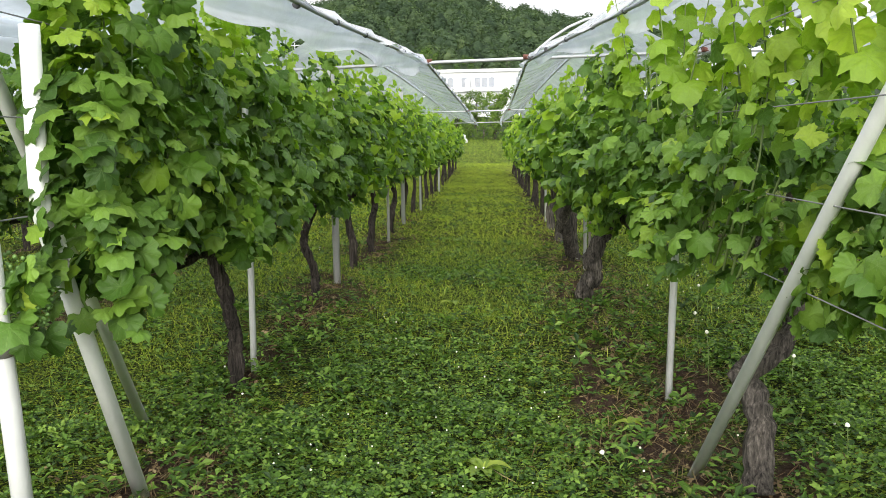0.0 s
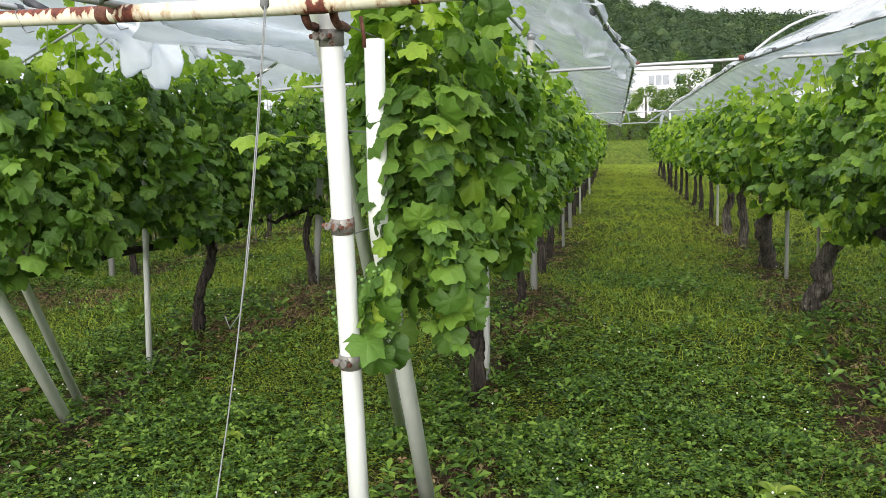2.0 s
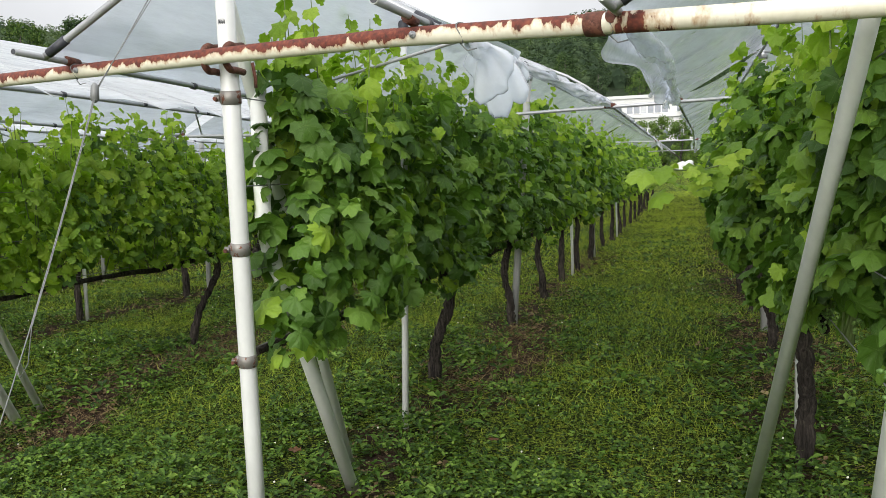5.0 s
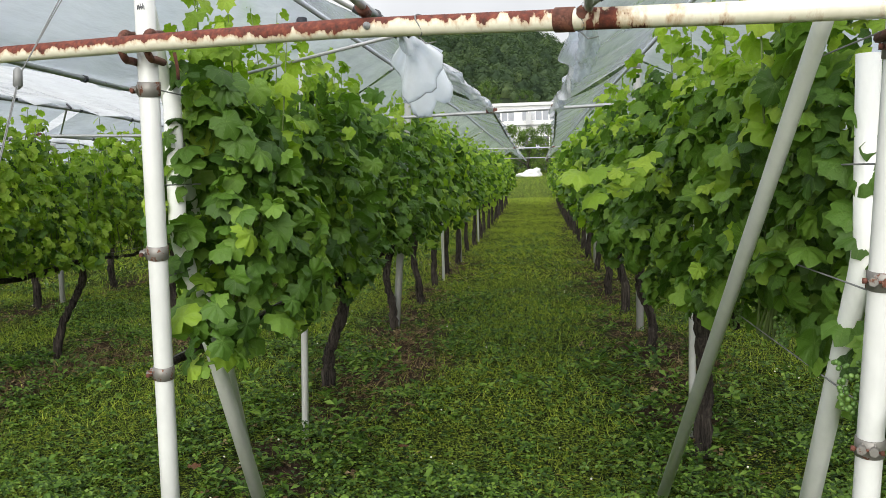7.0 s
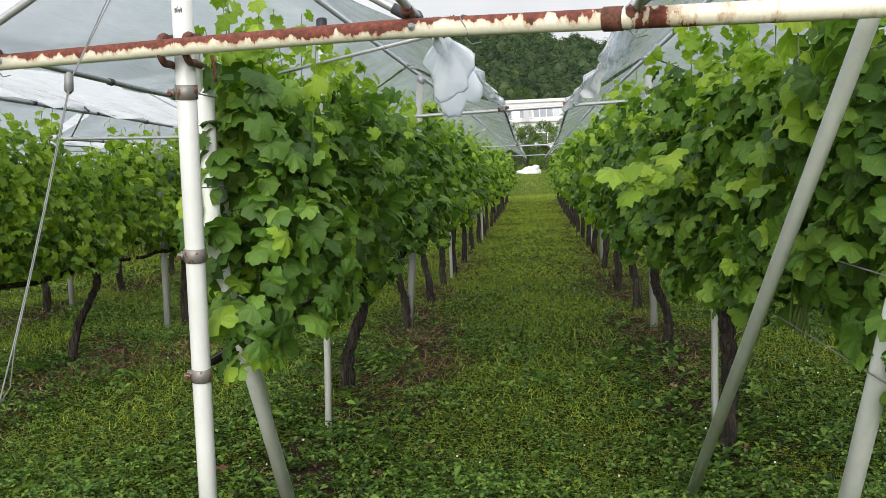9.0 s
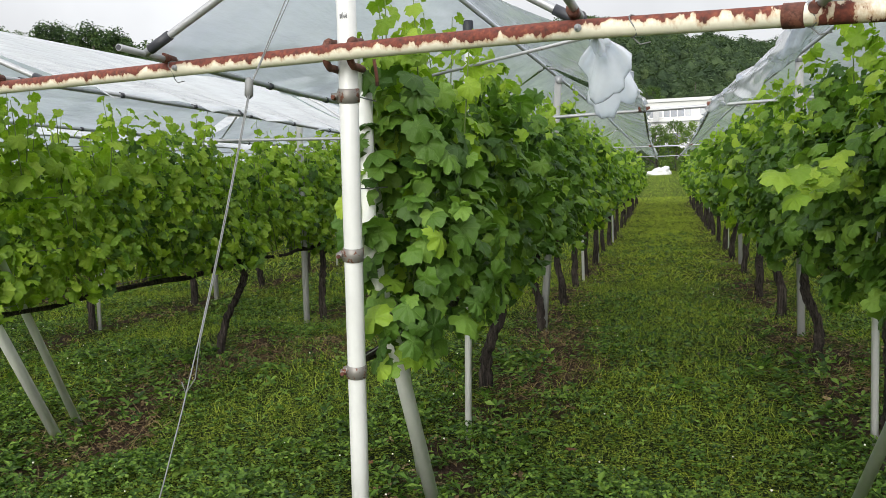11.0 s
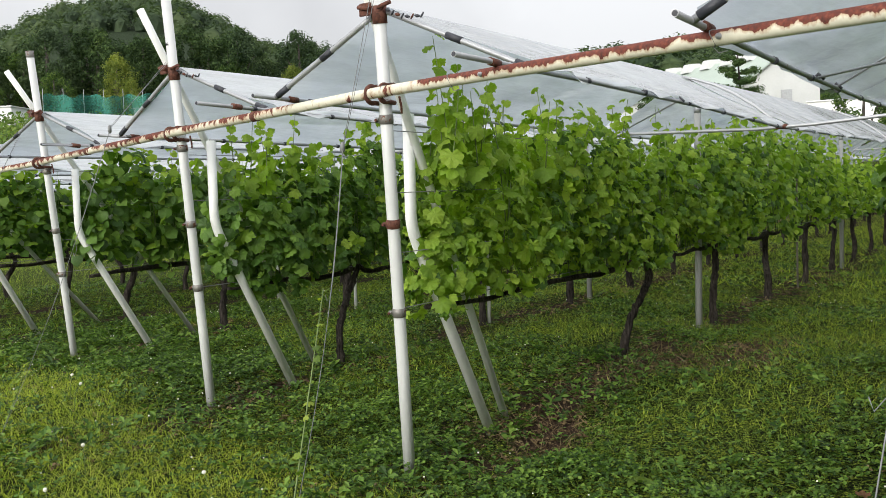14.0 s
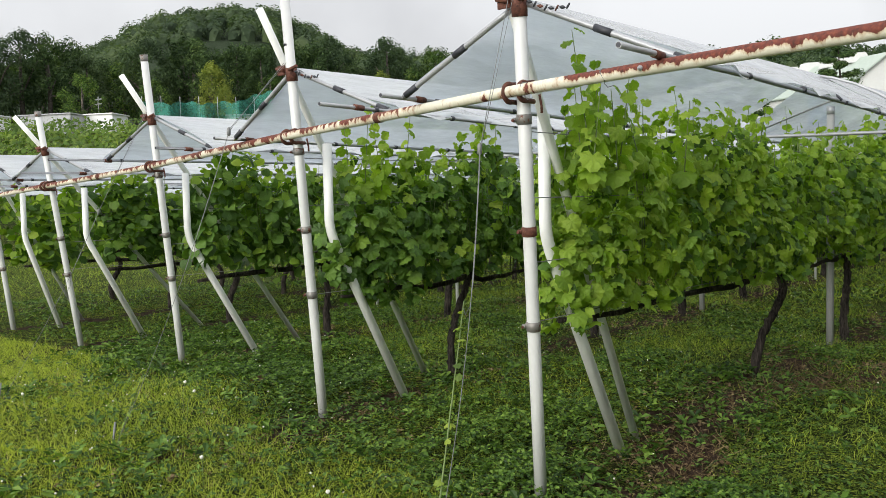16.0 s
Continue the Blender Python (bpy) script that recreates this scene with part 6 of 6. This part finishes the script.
def under_row(x):
    d = np.min(np.abs(np.asarray(x)[:, None] - np.array([ROWS[q]["x"] for q in "RBACDEFG"])[None]), axis=1)
    return np.exp(-(d / 0.45) ** 2)


def ground_cover(name, label, shapes, mat, x0, x1, y0, y1, density, size, height, rule, up=0.35):
    n = int((x1 - x0) * (y1 - y0) * density)
    rng = COVER_RNG
    x, y = rng.uniform(x0, x1, n), rng.uniform(y0, y1, n)
    k = rule(x, y, under_row(x), lumps(x, y)) > rng.random(n)
    x, y = x[k], y[k]
    h = np.clip(0.45 + 0.75 * lumps(x, y), 0.04, 1.4)
    z = terrain(x, y) + height * h * rng.random(len(x)) ** 0.6
    a = rng.uniform(0, 2 * math.pi, len(x))
    N = np.column_stack([rng.normal(0, up, len(x)), rng.normal(0, up, len(x)), np.ones(len(x))])
    T = np.column_stack([np.cos(a), np.sin(a), np.zeros(len(x))])
    V, F, uv = scatter(shapes, np.column_stack([x, y, z]), rot_frames(N, T, rng, 0.08), rng.uniform(size[0], size[1], len(x)), rng)
    tagged(new(name, mesh_np(name, V, F, mat, None, False)), label, "ground plants", kind="stuff")


def headland(x, y, l):
    """How far a place belongs to the paler headland turf, 0 to 1."""
    d = (4.45 - 0.23 * (x + 8) - y) / 0.42 + 0.7 * l + 0.4 * np.sin(x * 1.7 + 0.8)
    return 1 / (1 + np.exp(-3 * d)) / (1 + np.exp(3 * (x + 4.4)))


def clumps(x, y):
    """Where clover has taken over from grass, in patches a pace or two wide."""
    a = np.sin(x * 1.15 + 1.9 * np.sin(y * 0.7 + 0.4)) * np.sin(y * 0.95 + 1.6 * np.sin(x * 0.8))
    b = 0.6 * np.sin(x * 2.9 - 1.2 * np.sin(y * 2.3)) * np.sin(y * 2.6 + 0.9 * x)
    near = 1.5 * np.clip((6.3 - y) / 2.0, -0.3, 0.9) * (x > -4.5) + 0.05 * (x <= -4.5)
    return np.clip(0.42 + 0.55 * (a + b) + 0.45 * near, 0, 1)


def worn(x, y):
    """Patches of dry straw and bare soil at the feet of some vines."""
    k = 0
    for cx, cy, rx, ry in ((1.02, 5.0, 0.45, 1.6), (0.85, 7.9, 0.35, 0.9), (-6.55, 5.6, 0.2, 0.7), (-6.6, 6.7, 0.24, 0.9), (-6.55, 7.9, 0.2, 0.8), (-1.6, 3.9, 0.3, 0.6), (-1.5, 7.9, 0.3, 0.9), (-3.7, 7.6, 0.3, 1.1), (-5.9, 8.6, 0.3, 1.0), (-6.9, 5.7, 0.4, 0.3), (-1.4, 4.2, 0.14, 0.35), (-3.9, 6.9, 0.22, 0.3), (-3.85, 8.9, 0.25, 0.8), (-6.43, 7.6, 0.3, 0.4), (-1.6, 7.4, 0.2, 0.5), (-8.45, 5.2, 0.16, 0.3)):
        k = k + np.exp(-((x - cx + 0.12 * np.sin(y * 3.1)) / rx) ** 2 - ((y - cy) / ry) ** 2)
    return np.clip(k, 0, 1)


def bare(x, y, u):
    return (1 - 0.93 * worn(x, y)) * (1 - 0.9 * np.clip(2.1 * u * (0.55 + 0.9 * np.sin(y * 1.7 + 2.2 * x) * np.sin(y * 0.6 + x)), 0, 1) * (y > 3.6))


def dense(x, y, u, l):
    return (1 - 0.93 * headland(x, y, l)) * np.clip(0.16 + 0.35 * (x < -6) * (y < 7.5) + 0.84 * clumps(x, y) + 0.25 * l, 0.04, 1) * bare(x, y, u)


def lawn(x, y, u, l):
    return np.clip(1.05 - 0.85 * clumps(x, y) - 0.2 * l - 0.35 * headland(x, y, l) - 0.3 * (x < -7) * (y < 7), 0.08, 1) * bare(x, y, u)


CARPET, LAWN = "low carpet of clover and small weeds", "short yellow-green lawn grass"
ground_cover("clover", CARPET, TREFOILS, CLOVER, -13, 3.2, 2.0, 6.6, 1300, (0.018, 0.036), 0.19, dense)
ground_cover("clover", CARPET, TREFOILS, CLOVER, -14, 3.2, 6.6, 12, 500, (0.021, 0.041), 0.14, dense)
ground_cover("clover", CARPET, TREFOILS, CLOVER, -21, -13, 4, 12, 150, (0.03, 0.055), 0.09, dense)
ground_cover("clover", CARPET, TREFOILS, CLOVER, -19, 5, 12, 26, 75, (0.04, 0.075), 0.06, dense)
ground_cover("clover", CARPET, TREFOILS, CLOVER, -12, 4, -3, 2, 90, (0.04, 0.07), 0.05, dense)
ground_cover("weeds", "leafy weeds among the clover", WEEDS, CLOVER, -14, 3.2, 2.2, 8, 90, (0.045, 0.09), 0.08, lambda x, y, u, l: np.clip(0.1 + 0.7 * u + 0.4 * l, 0, 1))
ground_cover("weeds", "leafy weeds among the clover", WEEDS, CLOVER, -14, 3.2, 2.2, 10, 50, (0.03, 0.06), 0.08, lambda x, y, u, l: np.clip(0.2 + 0.6 * u - 0.4 * l, 0, 1))
ground_cover("grass", LAWN, BLADES, GRASS, -13, 3.2, 2.0, 6.6, 1900, (0.03, 0.075), 0.015, lawn, 0.6)
ground_cover("grass", LAWN, BLADES, GRASS, -15, 3.2, 6.6, 14, 760, (0.045, 0.10), 0.02, lawn, 0.6)
ground_cover("grass", LAWN, BLADES, GRASS_PALE, -15, 3.2, 6.0, 14, 420, (0.045, 0.10), 0.02, lawn, 0.6)
ground_cover("grass", LAWN, FAR_BLADES, GRASS_PALE, -5, 3, 14, 50, 260, (0.07, 0.16), 0.01, lambda x, y, u, l: np.clip(0.95 - 0.3 * u, 0.05, 1), 1.1)
ground_cover("grass", LAWN, FAR_BLADES, GRASS_PALE, -20, -5, 14, 40, 110, (0.10, 0.2), 0.02, lambda x, y, u, l: np.clip(0.8 - 0.3 * u, 0.05, 1), 0.9)
ground_cover("grass", LAWN, FAR_BLADES, GRASS, -12, 9, 46, 97, 40, (0.14, 0.32), 0.02, lambda x, y, u, l: 0 * x + 0.9, 1.1)
ground_cover("grass", LAWN, FAR_BLADES, GRASS, -36, -15, 2, 24, 80, (0.10, 0.20), 0.02, lawn, 0.6)
ground_cover("grass", LAWN, FAR_BLADES, GRASS, -13, 5, -5, 2, 150, (0.06, 0.15), 0.02, lawn, 0.6)
ground_cover("tall_grass", "long pale grass at the headland", BLADES, GRASS_LIGHT, -17, -3.8, 1.3, 5.8, 2300, (0.03, 0.11), 0.01, lambda x, y, u, l: np.clip(0.95 - 0.3 * l, 0, 1) * headland(x, y, l), 0.6)
ground_cover("litter", "dry brown leaves and straw under the rows", TREFOILS, DRY, -14, 3.2, 3.0, 18, 130, (0.016, 0.04), 0.06, lambda x, y, u, l: np.clip(u * (0.75 - 0.9 * l) + 0.5 * worn(x, y), 0, 1))
ground_cover("straw", "dry straw and dead grass at the vines' feet", BLADES, DRY, -8, 1.9, 3.2, 10, 1000, (0.05, 0.13), 0.01, lambda x, y, u, l: 0.9 * worn(x, y) * np.clip(0.8 - 0.4 * l, 0, 1), 1.1)
ground_cover("straw", "dry straw and dead grass in the headland", BLADES, DRY_STRAW, -14, -4.5, 1.5, 5.2, 160, (0.05, 0.12), 0.01, lambda x, y, u, l: headland(x, y, l) * np.clip(0.5 - 0.7 * l, 0, 1), 1.3)


def clover_flowers():
    rng = np.random.default_rng(21)
    n = 1500
    x, y = rng.uniform(-14, 3, n), 2.6 + 14 * rng.random(n) ** 1.1
    k = clumps(x, y) * (1 - worn(x, y)) > rng.random(n)
    x, y = x[k], y[k]
    n = len(x)
    bm = bmesh.new()
    bmesh.ops.create_icosphere(bm, subdivisions=1, radius=1)
    V = np.array([v.co[:] for v in bm.verts])
    F = np.array([[v.index for v in f.verts] for f in bm.faces])
    bm.free()
    P = np.column_stack([x, y, terrain(x, y) + rng.uniform(0.06, 0.14, n)])
    W, G, _ = scatter([(V, F, V[:, :2])], P, np.tile(np.eye(3), (n, 1, 1)), rng.uniform(0.0035, 0.0075, n), rng)
    tagged(new("clover_flowers", mesh_np("clover_flowers", W, G, FLOWER)), "small white clover flower heads", "flowers", kind="stuff")


clover_flowers()


def dandelion(x, y, h, seed):
    rng = np.random.default_rng(seed)
    z = float(terrain(x, y))
    t = thing("dandelion", (x, y, z), "dandelion with a pale round seed head", "flower", "dandelions in the turf")
    e = Vector((x + rng.normal(0, 0.03), y + rng.normal(0, 0.03), z + h))
    part("stalk", tube([(x, y, z), (x, y, z + h * 0.6), e], 0.0022, 5), STEM, t)
    bm = bmesh.new()
    bmesh.ops.create_icosphere(bm, subdivisions=2, radius=0.012)
    for v in bm.verts:
        v.co = v.co * rng.uniform(0.85, 1.1) + e
    part("seed_head", bm, FLOWER, t, "pale fluffy seed head")


for i, (x, y, h) in enumerate(((1.5, 4.9, 0.30), (1.7, 4.3, 0.22), (1.42, 6.2, 0.3), (1.6, 7.0, 0.26), (1.35, 5.6, 0.34), (0.55, 4.2, 0.12), (-8.6, 3.6, 0.20), (-8.2, 3.1, 0.14),
                               (-9.9, 4.4, 0.24), (-10.1, 4.5, 0.26), (-7.6, 3.7, 0.2), (-6.3, 3.6, 0.13), (-11.0, 3.7, 0.2), (1.9, 8.4, 0.3), (1.8, 5.4, 0.25))):
    dandelion(x, y, h, 60 + i)


def climbing_weed(foot, top, seed):
    t = thing("climbing_weed", foot, "thin green bindweed climbing a guy wire", "weed")
    trailing_shoot(t, [foot, Vector(foot).lerp(Vector(top), 0.35), Vector(foot).lerp(Vector(top), 0.7), top], np.random.default_rng(seed), 0.045, 2, GRASS)


climbing_weed((-6.40, 3.05, 0.0), (-6.60, 3.60, 1.15), 4)
climbing_weed((-9.75, 3.72, 0.0), (-9.58, 3.85, 0.5), 5)


def broad_weed(x, y, size, n, seed):
    rng = np.random.default_rng(seed)
    z = float(terrain(x, y))
    t = thing("broadleaf_weed", (x, y, z), "broad-leaved pale green weed rosette in the turf", "weed")
    for i in range(n):
        a = i * 2.4 + rng.normal(0, 0.2)
        L = size * rng.uniform(0.7, 1.1)
        bm = bmesh.new()
        rows = []
        for j in range(7):
            f = j / 6
            w = L * 0.26 * math.sin(math.pi * min(f * 0.9 + 0.1, 1)) ** 0.8
            c = Vector((math.cos(a), math.sin(a), 0)) * (L * f) + Vector((x, y, z + 0.03 + L * (0.75 * f - 0.75 * f * f)))
            s = Vector((-math.sin(a), math.cos(a), 0))
            rows.append([bm.verts.new(c + s * w * q + Vector((0, 0, abs(q) * w * 0.35))) for q in (-1, 0, 1)])
        for r0, r1 in zip(rows, rows[1:]):
            for q in (0, 1):
                bm.faces.new((r0[q], r0[q + 1], r1[q + 1], r1[q])).smooth = True
        part("leaf", bm, GRASS, t)


for x, y, s, n, seed in ((-0.05, 4.2, 0.13, 8, 1), (-0.35, 7.75, 0.11, 6, 2), (0.0, 7.3, 0.10, 6, 3), (-2.9, 4.6, 0.11, 7, 4), (-3.3, 4.3, 0.10, 6, 5), (-5.6, 5.0, 0.11, 7, 6), (0.75, 4.9, 0.10, 6, 7), (-7.6, 3.3, 0.12, 7, 8)):
    broad_weed(x, y, s, n, seed)


RED_LEAF = foliage_material("dead_grape_leaf", (0.08, 0.025, 0.015), (0.13, 0.05, 0.025), (0.20, 0.11, 0.05), 0.2, 0.6, True)


def dead_leaf(place, size, tilt, turn):
    """One withered leaf, curled, lying in the turf or caught in the canopy."""
    V, F, uv = LEAVES_FINE[int(turn * 10) % 6]
    W = V * size
    W[:, 2] += 0.5 * size * (V[:, 0] ** 2 + V[:, 1] ** 2)
    ob = new("dead_leaf", mesh_np("dead_leaf", W, F, RED_LEAF, uv))
    ob.matrix_world = pose(*place, tilt, 0, turn * 57)
    tagged(ob, "curled withered brown grape leaf", "leaf", "withered leaves")


for x, y, z, s, a, q in ((-10.42, 5.5, 0.09, 0.16, 12, 0.4), (-4.45, 4.98, 0.07, 0.07, 10, 1.3), (-3.35, 5.3, 0.10, 0.06, 8, 2.9)):
    dead_leaf((x, y, z), s, a, q)
